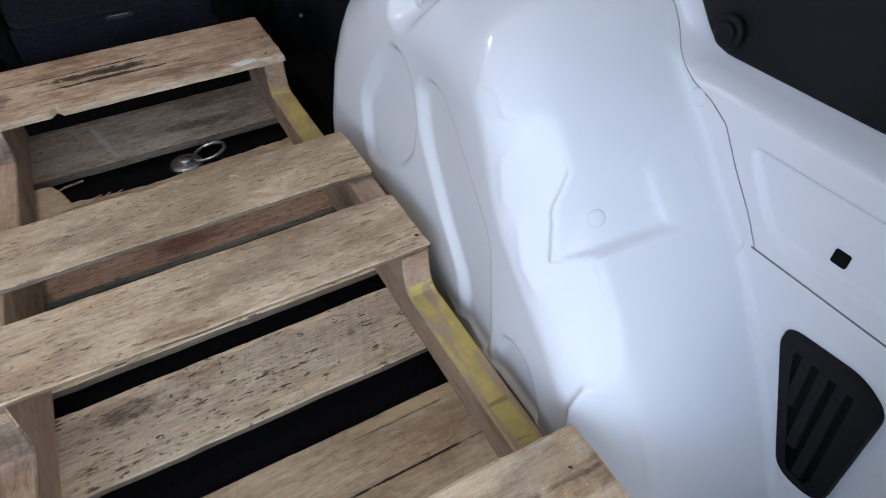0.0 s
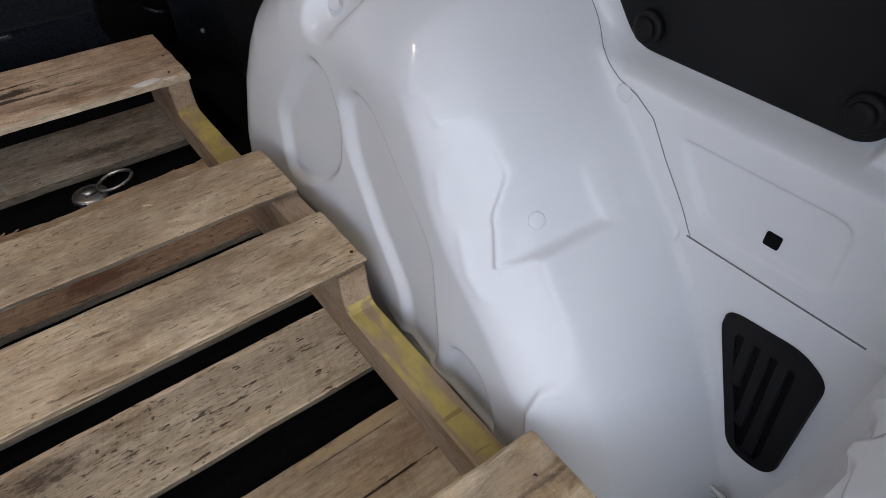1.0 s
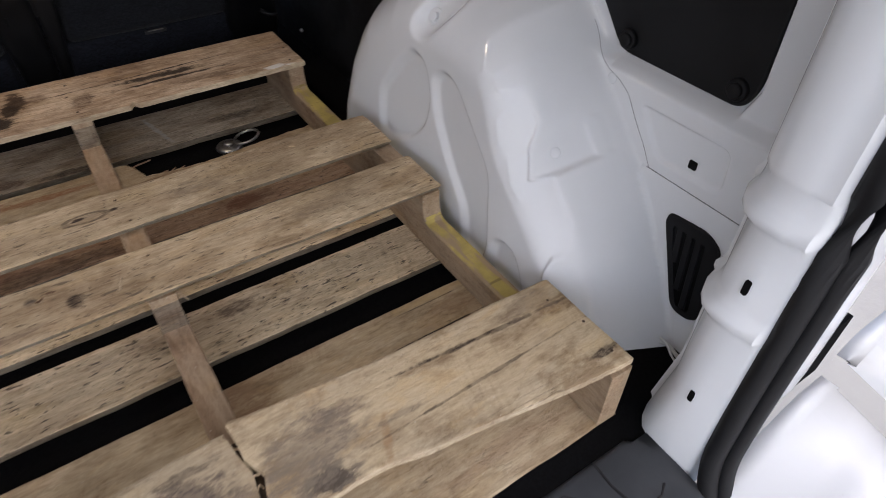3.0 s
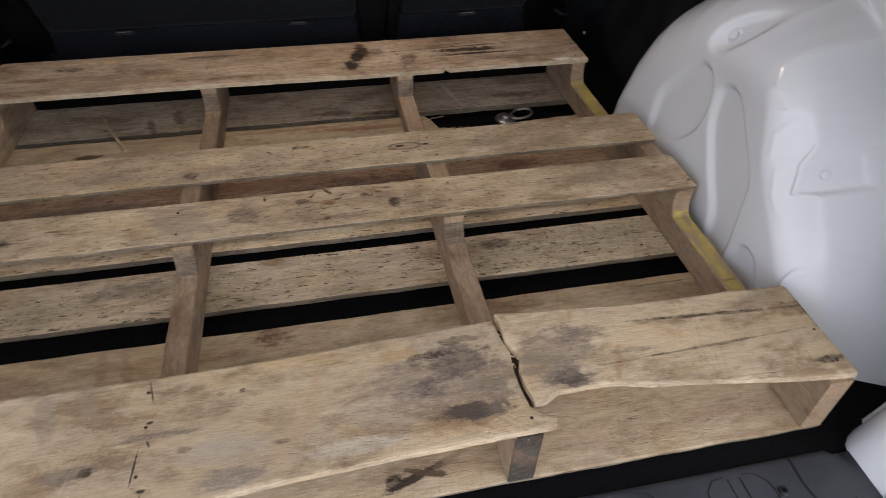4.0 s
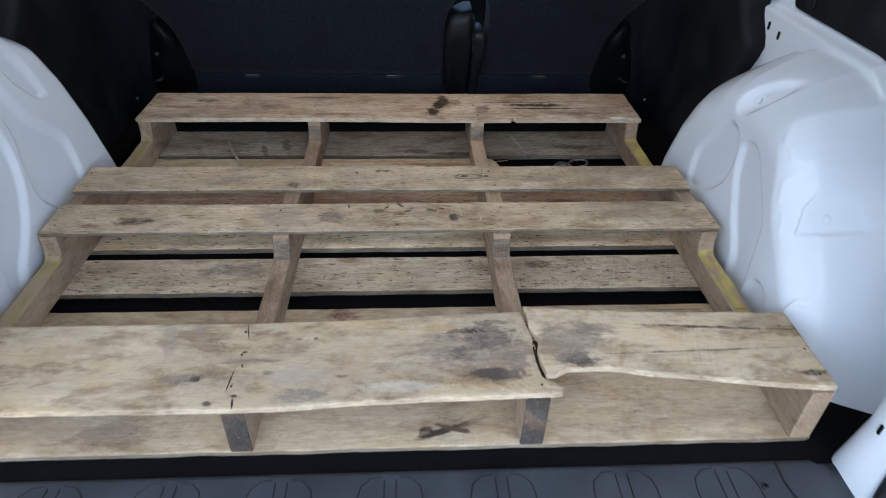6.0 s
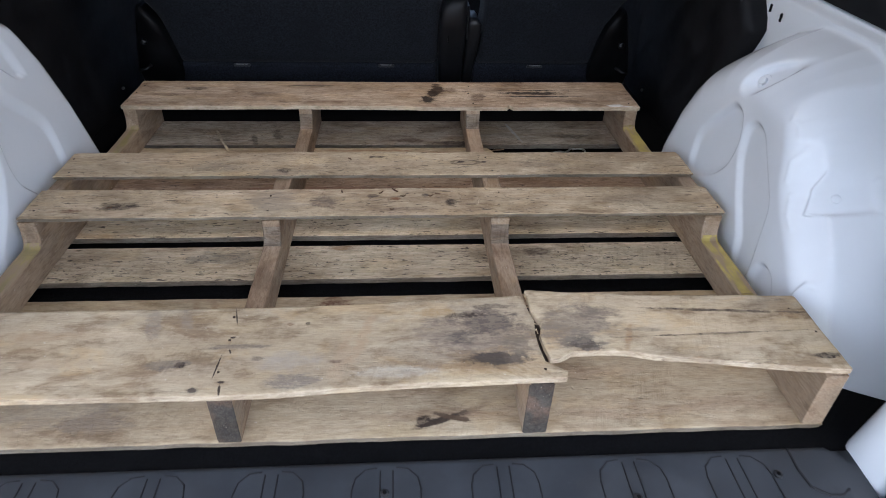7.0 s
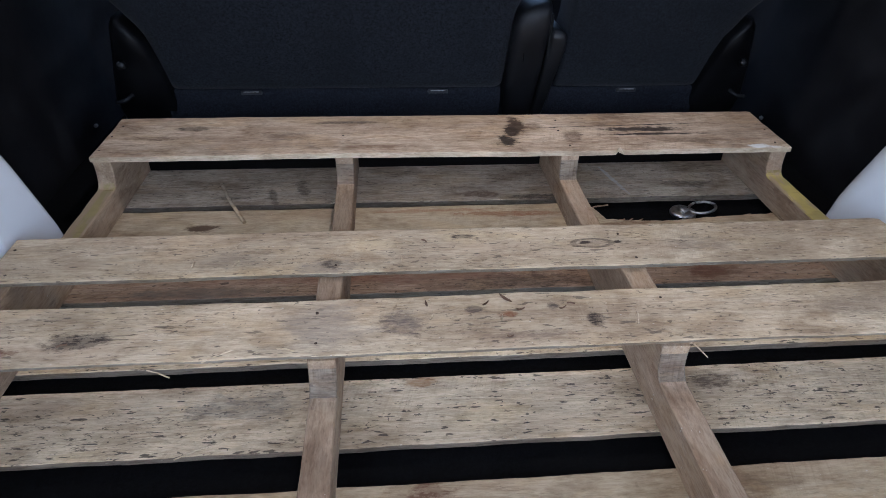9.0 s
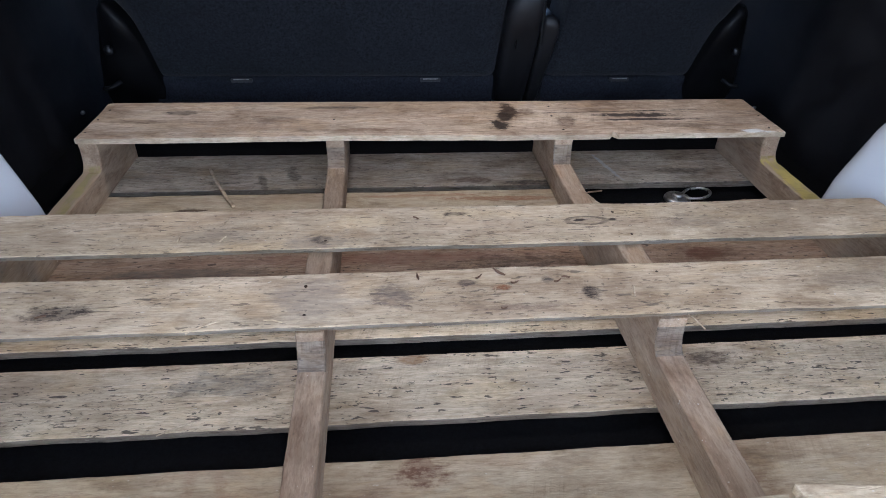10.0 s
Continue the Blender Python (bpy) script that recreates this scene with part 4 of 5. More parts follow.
# outside: body corner, bumper, ground
bm = bmesh.new()
prof = [(0.655, -0.100), (0.675, -0.108), (0.70, -0.113), (0.74, -0.114), (0.78, -0.108), (0.82, -0.090), (0.855, -0.055), (0.875, 0.0), (0.88, 0.05), (0.885, 0.80)]
rows = [[bm.verts.new((x, y, z)) for x, y in prof] for z in (0.097, 0.103, 0.2, 0.5, 0.9, 1.25)]
for a, b in zip(rows, rows[1:]):
    for i in range(len(prof) - 1):
        bm.faces.new((a[i], a[i + 1], b[i + 1], b[i]))
solid("body_corner", bm, DIMMED_PAINT, "white painted outer rear corner of the van", "body panel", kind="structure", smooth=True)
solid("body_gap", box(0.655, 0.87, -0.098, -0.045, 0.02, 0.125), HOLE, "dark gap between body corner and bumper", "gap", kind="structure")


def bumper():
    """The painted rear bumper: a cover that climbs towards its ends, and a cap at each corner."""
    t = thing("bumper", "white painted rear bumper with raised corner caps", "bumper")

    def skin(x0, x1, n):
        bm = bmesh.new()
        rows = []
        for x in np.linspace(x0, x1, n):
            u = abs(x)
            if u < 0.797:
                top = float(np.interp(u, [0.0, 0.60, 0.64, 0.68, 0.71, 0.735, 0.757, 0.80], [-0.045, -0.045, -0.008, 0.030, 0.058, 0.077, 0.085, 0.089]))
            else:
                top = float(np.interp(u, [0.797, 0.806, 0.82, 0.90], [0.118, 0.138, 0.148, 0.150]))
            back = 0.16 * max(0.0, u - 0.60) ** 1.5
            rows.append([bm.verts.new((x, y + back * (i > 2), z if i > 6 else top + z)) for i, (y, z) in enumerate(
                [(-0.1175, -0.020), (-0.119, 0.002), (-0.140, 0.003), (-0.146, 0.0), (-0.21, -0.014), (-0.255, -0.030), (-0.272, -0.046), (-0.285, -0.20), (-0.25, -0.33), (-0.12, -0.36)])])
        for a, b in zip(rows, rows[1:]):
            for i in range(len(a) - 1):
                bm.faces.new((a[i], a[i + 1], b[i + 1], b[i]))
        return bm
    part("cover", skin(-0.794, 0.794, 129), DIMMED_PAINT, t, "", True)
    part("corner_cap", skin(0.799, 0.90, 13), DIMMED_PAINT, t, "raised white corner cap", True)
    part("corner_cap", skin(-0.90, -0.799, 13), DIMMED_PAINT, t, "raised white corner cap", True)
    return t


bumper()

bm = bmesh.new()
R = [0.0, 1.0, 3.0, 10.0, 60.0, 400.0, 3000.0]
rings = []
for r in R[1:]:
    rings.append([bm.verts.new((r * math.cos(a), r * math.sin(a), -0.60)) for a in np.linspace(0, 2 * math.pi, 49)[:-1]])
c0 = bm.verts.new((0, 0, -0.60))
for i in range(48):
    bm.faces.new((c0, rings[0][i], rings[0][(i + 1) % 48]))
for a, b in zip(rings, rings[1:]):
    for i in range(48):
        bm.faces.new((a[i], b[i], b[(i + 1) % 48], a[(i + 1) % 48]))
solid("ground", bm, CONCRETE, "plain grey concrete ground under the van", "ground", kind="structure")


# ---- fittings on the right wall ----
def window_panel():
    t = thing("window_panel", "matt black blanking panel with round studs in the window opening", "window panel")
    out = rounded(WINDOW, 0.016, 6)
    part("panel", slab(out, lambda a, b, d: (0.8165 - d, a, b), 0.026, 0.003), PANEL_BLACK, t)
    for y, z in ((0.2494, 0.350), (0.0946, 0.352), (0.376, 0.453), (0.629, 0.453)):
        x = 0.7905
        s = part("stud", disc((x, y, z), (-1, 0, 0), 0.0125, 0.006, 24, 0.002), TRIM_BLACK, t, "round black plastic stud", True)
        part("stud_head", disc((x - 0.006, y, z), (-1, 0, 0), 0.0085, 0.004, 24, 0.002), TRIM_BLACK, s, "", True)
    return t


window_panel()


def vent():
    t = thing("vent_grille", "black plastic air vent grille with slanted slats in the white wall", "vent")
    x = 0.7615
    rim = rounded([(0.112, 0.191), (0.050, 0.197), (0.027, 0.184), (0.021, 0.062), (0.060, 0.058)], 0.018, 6)
    cy, cz = 0.060, 0.130
    hole = [(0.094, 0.180), (0.046, 0.180), (0.035, 0.072), (0.055, 0.072), (0.086, 0.150)]
    inner = []
    for a, b in rim:
        d = Vector((a - cy, b - cz)).normalized()
        best = 1.0
        for i in range(len(hole)):
            p, e = Vector(hole[i]) - Vector((cy, cz)), Vector(hole[(i + 1) % len(hole)]) - Vector(hole[i])
            den = d.x * e.y - d.y * e.x
            if abs(den) > 1e-9:
                r, u = (p.x * e.y - p.y * e.x) / den, (p.x * d.y - p.y * d.x) / den
                if r > 0 and -1e-6 <= u <= 1.000001:
                    best = min(best, r)
        inner.append((cy + d.x * best, cz + d.y * best))
    bm = bmesh.new()
    n = len(rim)
    r0 = [bm.verts.new((x, a, b)) for a, b in rim]
    r1 = [bm.verts.new((x - 0.004, cy + (a - cy) * 0.97, cz + (b - cz) * 0.97)) for a, b in rim]
    r2 = [bm.verts.new((x - 0.005, a, b)) for a, b in inner]
    r3 = [bm.verts.new((x - 0.001, a, b)) for a, b in inner]
    for a, b in ((r0, r1), (r1, r2), (r2, r3)):
        for i in range(n):
            bm.faces.new((a[i], a[(i + 1) % n], b[(i + 1) % n], b[i]))
    part("frame", bm, TRIM_BLACK, t)
    part("backing", slab(inner, lambda a, b, d: (x - 0.0006 - d, a, b), 0.0005), HOLE, t)
    for y, lo, hi in ((0.0530, 0.072, 0.181), (0.0665, 0.094, 0.181), (0.0800, 0.130, 0.181)):
        bm = box(x - 0.0048, x - 0.0008, y - 0.0042, y + 0.0042, lo, hi, 0.0008, 1)
        bmesh.ops.rotate(bm, verts=bm.verts, cent=(x, y, 0.15), matrix=Matrix.Rotation(radians(-5.5), 3, "X"))
        part("slat", bm, TRIM_BLACK, t)
    return t


vent()


def arch_x(y, z):
    i, j = int(round((y + 0.04) / STEP)), int(round((z + 0.012) / STEP))
    return float(GX[i, j])


def arch_normal(y, z):
    e = 0.006
    return Vector((-1.0, (arch_x(y + e, z) - arch_x(y - e, z)) / (2 * e), (arch_x(y, z + e) - arch_x(y, z - e)) / (2 * e))).normalized()


def seam(points, name, label):
    """A dark lap seam where two pressed sheets meet."""
    bm = tube([(float(wall_x(y, z)) + dx, y, z) for y, z, dx in points], 0.0008, 6)
    solid(name, bm, SEAM, label, "seam", kind="structure")


seam([(0.158 - 0.0045 * i, 0.2262, -0.0012) for i in range(31)], "seam", "thin dark lap seam in the side wall")
FINE_WAVY = [tuple(Vector(a).lerp(Vector(b), i / 5)) for a, b in zip(WAVY, WAVY[1:]) for i in range(5)] + [WAVY[-1]]
surface = [min(arch_x(y + dy, z + dz) for dy in (-0.005, -0.0025, 0.0) for dz in (-0.0025, 0.0, 0.0025)) for y, z in FINE_WAVY]
surface = [sum(surface[max(0, i - 2):i + 3]) / len(surface[max(0, i - 2):i + 3]) for i in range(len(surface))]
bm = tube([(x - 0.0002, y - 0.0012, z) for x, (y, z) in zip(surface, FINE_WAVY)], 0.00032, 6)
solid("seam", bm, SEAM, "wavy lap seam beside the wheel arch", "seam", kind="structure")
sq = rounded([(0.0975, 0.2525), (0.1085, 0.2525), (0.1085, 0.2635), (0.0975, 0.2635)], 0.0015, 2)
solid("square_hole", slab(sq, lambda a, b, d: (float(wall_x(a, b)) + 0.0050 - d, a, b), 0.0016), HOLE, "small square black hole in the white wall", "hole", kind="structure")
solid("plug", disc((arch_x(0.232, 0.236) + 0.0008, 0.232, 0.236), arch_normal(0.232, 0.236), 0.0068, 0.0018, 24, 0.0007), PAINT, "round white blanking plug on the wheel arch", "plug", smooth=True)
solid("plug", disc((arch_x(0.241, 0.309) + 0.0012, 0.241, 0.309), arch_normal(0.241, 0.309), 0.0070, 0.0020, 20, 0.0008), PAINT, "small round white plug beside the wall seam", "plug", smooth=True)
b = thing("bolt", "white painted bolt head in a pressed bowl", "bolt")
bx = arch_x(0.483, 0.322)
part("washer", disc((bx + 0.003, 0.483, 0.322), (-0.85, -0.2, 0.45), 0.0125, 0.005, 24, 0.001), PAINT, b, "", True)
part("head", disc((bx - 0.001, 0.4822, 0.3238), (-0.85, -0.2, 0.45), 0.0075, 0.006, 6, 0.001), PAINT, b)
for y, z in ((0.725, 0.386), (0.681, 0.379)):
    o = rounded([(y - 0.004, z - 0.008), (y + 0.004, z - 0.008), (y + 0.004, z + 0.008), (y - 0.004, z + 0.008)], 0.003, 3)
    solid("oval_hole", slab(o, lambda a, b, d: (float(wall_x(a, b)) + 0.0006 - d, a, b), 0.0016), HOLE, "small oval hole in the white wall", "hole", kind="structure")


# sealant beads smeared where arch and wall meet the floor
bm = bmesh.new()
for i in range(4):
    pts = []
    for j in range(14):
        u = j / 13
        y = 0.10 - 0.11 * u
        pts.append((0.722 + 0.03 * math.sin(u * 2.4 + i * 0.3) + 0.004 * noise.noise((u * 6, i, 0)), y + 0.006 * noise.noise((i, u * 5, 2)), 0.006 + 0.0025 * i * (0.5 + 0.5 * math.sin(u * 3))))
    tube(pts, 0.0016, 5, bm)
solid("sealant", bm, plastic("clear_sealant", (0.55, 0.56, 0.56), 0.3), "smeared pale sealant bead in the floor corner", "sealant", smooth=True)


# ---- the pallet ----
def plank(x0, x1, y0, y1, z0, z1, seed, n=60, rag=0.0012, warp=0.002, near=None, far=None, left=None, right=None, sag=None, under=0.0):
    """A sawn board along x; near, far: its long edges y over x; left, right: its ends x over the width; under: how far the lower edges stand back."""
    bm = bmesh.new()
    ts = [0.0, 0.018, 0.06, 0.18, 0.34, 0.5, 0.66, 0.82, 0.94, 0.982, 1.0]
    m = len(ts)
    top, bot = [], []
    for i in range(n + 1):
        s = i / n
        rt, rb = [], []
        for j, t in enumerate(ts):
            xa = left(t) if left else x0 + 0.0014 * noise.noise((t * 7, seed, 3))
            xb = right(t) if right else x1 + 0.0014 * noise.noise((t * 7, seed, 9))
            x = xa + (xb - xa) * s
            ya = (near(x) if near else y0) + rag * (noise.noise((x * 14, seed, 0)) + 0.35 * noise.noise((x * 60, seed, 1)) + 0.25 * noise.noise((x * 130, seed, 2)))
            yb = (far(x) if far else y1) + rag * (noise.noise((x * 14, seed, 5)) + 0.35 * noise.noise((x * 60, seed, 6)) + 0.25 * noise.noise((x * 130, seed, 7)))
            w = warp * noise.noise((x * 2.2, t * 1.2, seed)) + 0.0004 * noise.noise((x * 30, t * 8, seed)) + (sag(x, t) if sag else 0.0)
            edge = 0.0007 * (j in (0, m - 1)) + 0.0010 * (i in (0, n))
            y = ya + (yb - ya) * t
            rt.append(bm.verts.new((x, y, z1 + w - edge)))
            rb.append(bm.verts.new((x, y + under * (1 - 2 * t), z0 + w + edge * 0.6)))
        top.append(rt)
        bot.append(rb)
    for i in range(n):
        for j in range(m - 1):
            bm.faces.new((top[i][j], top[i + 1][j], top[i + 1][j + 1], top[i][j + 1]))
            bm.faces.new((bot[i][j + 1], bot[i + 1][j + 1], bot[i + 1][j], bot[i][j]))
        bm.faces.new((top[i + 1][0], top[i][0], bot[i][0], bot[i + 1][0])).material_index = 1
        bm.faces.new((top[i][-1], top[i + 1][-1], bot[i + 1][-1], bot[i][-1])).material_index = 1
    for j in range(m - 1):
        bm.faces.new((top[0][j], top[0][j + 1], bot[0][j + 1], bot[0][j]))
        bm.faces.new((top[n][j + 1], top[n][j], bot[n][j], bot[n][j + 1]))
    return bm


HW, TOP, T, DECK = 0.6095, 0.121, 0.016, 0.0105
pallet = thing("pallet", "weathered wooden pallet lying upside down on the van floor", "pallet")


def stringer(xa, xb, name_label, painted, seed):
    """A notched stringer: two long notches with rounded corners cut into its upper edge."""
    lo, hi, cut = T, TOP - DECK, 0.065
    deep = hi - cut
    outline = [(0.0, lo), (0.0, hi)]
    for a, b in ((0.150, 0.383), (0.633, 0.866)):
        outline += [(a, hi)]
        for i in range(1, 8):
            t = i / 7
            outline.append((a + 0.018 * t ** 2.2, hi - deep * (1 - (1 - t) ** 2.0)))
        m = 9
        for i in range(1, m):
            outline.append((a + 0.018 + (b - a - 0.036) * i / m, cut + 0.0012 * noise.noise((i * 0.7, seed, a * 9))))
        for i in range(0, 8):
            t = i / 7
            outline.append((b - 0.018 * (1 - t) ** 2.2, cut + deep * (t ** 2.0)))
    outline += [(1.014, hi), (1.014, lo)]
    bm = bmesh.new()
    c = 0.0018
    ins = []
    n = len(outline)
    for i in range(n):
        p, a, b = Vector(outline[i]), Vector(outline[i - 1]), Vector(outline[(i + 1) % n])
        d1, d2 = (p - a), (b - p)
        nrm = Vector((d1.y, -d1.x)).normalized() if d1.length else Vector((0, 0))
        nr2 = Vector((d2.y, -d2.x)).normalized() if d2.length else Vector((0, 0))
        v = (nrm + nr2)
        v = v.normalized() if v.length > 1e-6 else nrm
        ins.append(p + v * c)

    def bend(y, z):
        return 0.003 * noise.noise((y * 2.0, z * 6.0, seed)) + 0.0005 * noise.noise((y * 30, z * 30, seed))
    layers = []
    for x, off in ((xa, True), (xa + c, False), (xb - c, False), (xb, True)):
        layers.append([bm.verts.new((x + bend(y, z), y, z)) for y, z in (ins if off else outline)])
    for la, lb in zip(layers, layers[1:]):
        for i in range(n):
            bm.faces.new((la[i], la[(i + 1) % n], lb[(i + 1) % n], lb[i]))
    bm.faces.new(layers[0])
    bm.faces.new(layers[-1][::-1])
    bmesh.ops.recalc_face_normals(bm, faces=bm.faces)
    for f in bm.faces:
        ce = f.calc_center_median()
        up = f.normal.z
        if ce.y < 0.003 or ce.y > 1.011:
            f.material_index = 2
        # inner tops under the near board: near-black, so the crack above reads as shaded
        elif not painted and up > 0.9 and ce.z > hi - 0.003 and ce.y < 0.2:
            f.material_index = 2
        elif not painted and f.normal.y < -0.2 and 0.05 < up < 0.95:
            f.material_index = 3
        elif painted and up > 0.55 and ce.z < hi - 0.002:
            f.material_index = 1
        elif painted and abs(f.normal.x) > 0.9 and f.normal.x * painted > 0:
            f.material_index = 1
    return part("stringer", bm, [wood_stringer, YELLOW if painted > 0 else FADED_YELLOW, wood_stringer if painted else wood_end_and_crack, wood_notch], pallet, name_label)


STR = ((-0.6120, -0.5830), (-0.2085, -0.1780), (0.1895, 0.2220), (0.5780, 0.6085))
stringer(*STR[0], "notched outer stringer with faded yellow paint", -1, 11)
stringer(*STR[1], "notched inner stringer", 0, 12)
stringer(*STR[2], "notched inner stringer", 0, 13)
stringer(*STR[3], "notched outer stringer with yellow painted notches", 1, 14)


def nails(board, rows, z, seed):
    rnd = random.Random(seed)
    for a, b in STR:
        for y in rows:
            x = (a + b) / 2 + rnd.uniform(-0.009, 0.009)
            part("nail_head", disc((x, y + rnd.uniform(-0.006, 0.006), z - 0.0012), (rnd.uniform(-.1, .1), rnd.uniform(-.1, .1), 1), 0.0019, 0.0015, 7), NAIL, board)


# upper face
b1 = part("deck_board", plank(-HW - 0.002, HW + 0.001, 0.861, 1.021, TOP - DECK, TOP, 1, 150, 0.0018, 0.003,
          near=lambda x: 0.861 + (0.012 * max(0.0, 1 - abs(x - 0.293) / 0.008)) - 0.002 * math.sin(x * 5)), [wood_far, wood_pale_edge], pallet, "brown stained end board")
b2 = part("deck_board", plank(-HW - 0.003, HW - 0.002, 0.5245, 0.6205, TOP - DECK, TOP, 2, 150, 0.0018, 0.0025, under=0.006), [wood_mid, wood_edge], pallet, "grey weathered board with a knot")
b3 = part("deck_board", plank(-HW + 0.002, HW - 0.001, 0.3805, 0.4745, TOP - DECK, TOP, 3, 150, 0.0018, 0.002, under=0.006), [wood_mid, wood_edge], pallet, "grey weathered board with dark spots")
nails(b1, (0.885, 0.94, 0.99), TOP, 21)
nails(b2, (0.545, 0.60), TOP, 22)
nails(b3, (0.40, 0.455), TOP, 23)


def split_x(t):
    """The ragged line on which the near board broke."""
    return 0.2185 - 0.012 * t + 0.006 * noise.noise((t * 5.0, 3.3, 0)) + 0.006 * noise.noise((t * 13.0, 7.1, 0)) + 0.002 * noise.noise((t * 45.0, 1.1, 0))


def lerp_table(table, x):
    for (xa, va), (xb, vb) in zip(table, table[1:]):
        if x <= xb:
            u = min(1.0, max(0.0, (x - xa) / (xb - xa)))
            return va + (vb - va) * u
    return table[-1][1]


LN = ((-0.61, -0.008), (-0.47, -0.010), (-0.19, -0.012), (-0.12, -0.011), (-0.05, -0.006), (0.02, -0.003), (0.09, 0.0), (0.166, 0.001), (0.24, 0.003))
LF = ((-0.61, 0.145), (-0.2, 0.145), (-0.06, 0.147), (0.10, 0.154), (0.21, 0.158))
RN = ((0.20, 0.029), (0.235, 0.033), (0.252, 0.043), (0.288, 0.044), (0.33, 0.040), (0.362, 0.034), (0.40, 0.030), (0.44, 0.025), (0.474, 0.020), (0.51, 0.014), (0.548, 0.010), (0.583, 0.005), (0.61, 0.003))
RF = ((0.18, 0.166), (0.27, 0.158), (0.36, 0.153), (0.45, 0.151), (0.53, 0.151), (0.61, 0.149))
b4 = part("deck_board", plank(-HW, 0.22, 0, 0.15, TOP - DECK, TOP, 4, 130, 0.0016, 0.003, near=lambda x: lerp_table(LN, x), far=lambda x: lerp_table(LF, x),
          right=lambda t: split_x(t) - 0.003 + (0.022 + 0.004 * noise.noise((t * 60, 1, 1)) if t < 0.17 else 0.0)), [wood_broken, wood_pale_edge], pallet, "pale board broken across over a stringer")
part("deck_board", plank(0.22, HW, 0, 0.16, TOP - DECK, TOP, 5, 100, 0.0026, 0.002, near=lambda x: lerp_table(RN, x), far=lambda x: lerp_table(RF, x),
          left=lambda t: split_x(0.22 + 0.78 * t) + 0.0030 + 0.014 * max(0.0, noise.noise((t * 9.0, 2.2, 5.0))) + 0.0025 * noise.noise((t * 34.0, 8.0, 1.0)), sag=lambda x, t: (0.002 + 0.006 * t) * max(0.0, 1 - (x - 0.21) / 0.36)), [wood_broken, wood_pale_edge], pallet, "splintered pale piece of the broken board")
nails(b4, (0.02, 0.075, 0.12), TOP, 24)
for i in range(5):
    rnd = random.Random(140 + i)
    t = rnd.uniform(0.15, 0.95)
    x, y = split_x(t) - 0.004, 0.01 + 0.15 * t
    l = rnd.uniform(0.003, 0.013)
    part("splinter", tube([(x, y, TOP - 0.005), (x + l * 0.6, y + rnd.uniform(-0.006, 0.006), TOP - 0.002), (x + l, y + rnd.uniform(-0.009, 0.009), TOP - rnd.uniform(0.0, 0.012))], rnd.uniform(0.0006, 0.0016), 4), STRAW, b4)

# lower face, on the floor
BASE = ((0.873, 1.014, 31), (0.755, 0.857, 32), (0.612, 0.705, 33), (0.474, 0.566, 34), (0.340, 0.441, 35), (0.185, 0.291, 36), (0.0, 0.140, 37))
for ya, yb, sd in BASE:
    if sd == 32:
        # the right end of this one is torn away along its far edge
        tear = ((0.24, 0.856), (0.252, 0.845), (0.262, 0.80), (0.30, 0.793), (0.36, 0.788), (0.45, 0.795), (0.53, 0.802), (0.61, 0.806))
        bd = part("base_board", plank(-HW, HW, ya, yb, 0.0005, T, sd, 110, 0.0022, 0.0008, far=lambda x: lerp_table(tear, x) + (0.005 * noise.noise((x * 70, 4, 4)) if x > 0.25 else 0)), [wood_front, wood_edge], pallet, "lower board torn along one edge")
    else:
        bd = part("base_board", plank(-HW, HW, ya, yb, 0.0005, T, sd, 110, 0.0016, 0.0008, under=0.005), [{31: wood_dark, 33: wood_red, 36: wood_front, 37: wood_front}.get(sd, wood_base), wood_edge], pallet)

# torn fibres along the broken edge of the lower board
torn = [o for o in pallet.children if o.name.startswith("base_board")][1]
for i in range(12):
    rnd = random.Random(500 + i)
    x = 0.252 + 0.03 * i * rnd.uniform(0.6, 1.0)
    y = lerp_table(tear, x) - 0.004
    l = rnd.uniform(0.012, 0.034)
    part("splinter", tube([(x - l * 0.4, y - 0.004, 0.010), (x + l * 0.2, y + rnd.uniform(0.002, 0.008), 0.012), (x + l, y + rnd.uniform(0.006, 0.014), rnd.uniform(0.006, 0.016))], rnd.uniform(0.0012, 0.0026), 4), wood_red, torn)

# loose slivers on the boards
sl = thing("wood_sliver", "long pale wood sliver leaning on the lower boards", "wood sliver")
part("sliver", tube([(-0.432, 0.945, 0.020), (-0.420, 0.915, 0.027), (-0.405, 0.88, 0.026), (-0.378, 0.832, 0.019), (-0.366, 0.812, 0.018)], 0.0034, 5), STRAW, sl)
for i, (x, y, z, a, l) in enumerate(((-0.30, 0.385, 0.1215, 30, 0.035), (-0.36, 0.372, 0.112, -25, 0.03), (-0.335, 0.345, 0.0175, 25, 0.045), (0.225, 0.378, 0.112, -70, 0.035), (-0.23, 0.39, 0.122, -15, 0.02), (0.17, 0.42, 0.1225, 75, 0.02))):
    ca, sa = math.cos(radians(a)), math.sin(radians(a))
    bm = tube([(x - l / 2 * ca, y - l / 2 * sa, z), (x, y, z + 0.002), (x + l / 2 * ca, y + l / 2 * sa, z + 0.0005)], 0.0008, 5)
    solid("wood_sliver", bm, STRAW, "thin pale sliver lying on the pallet", "wood sliver")
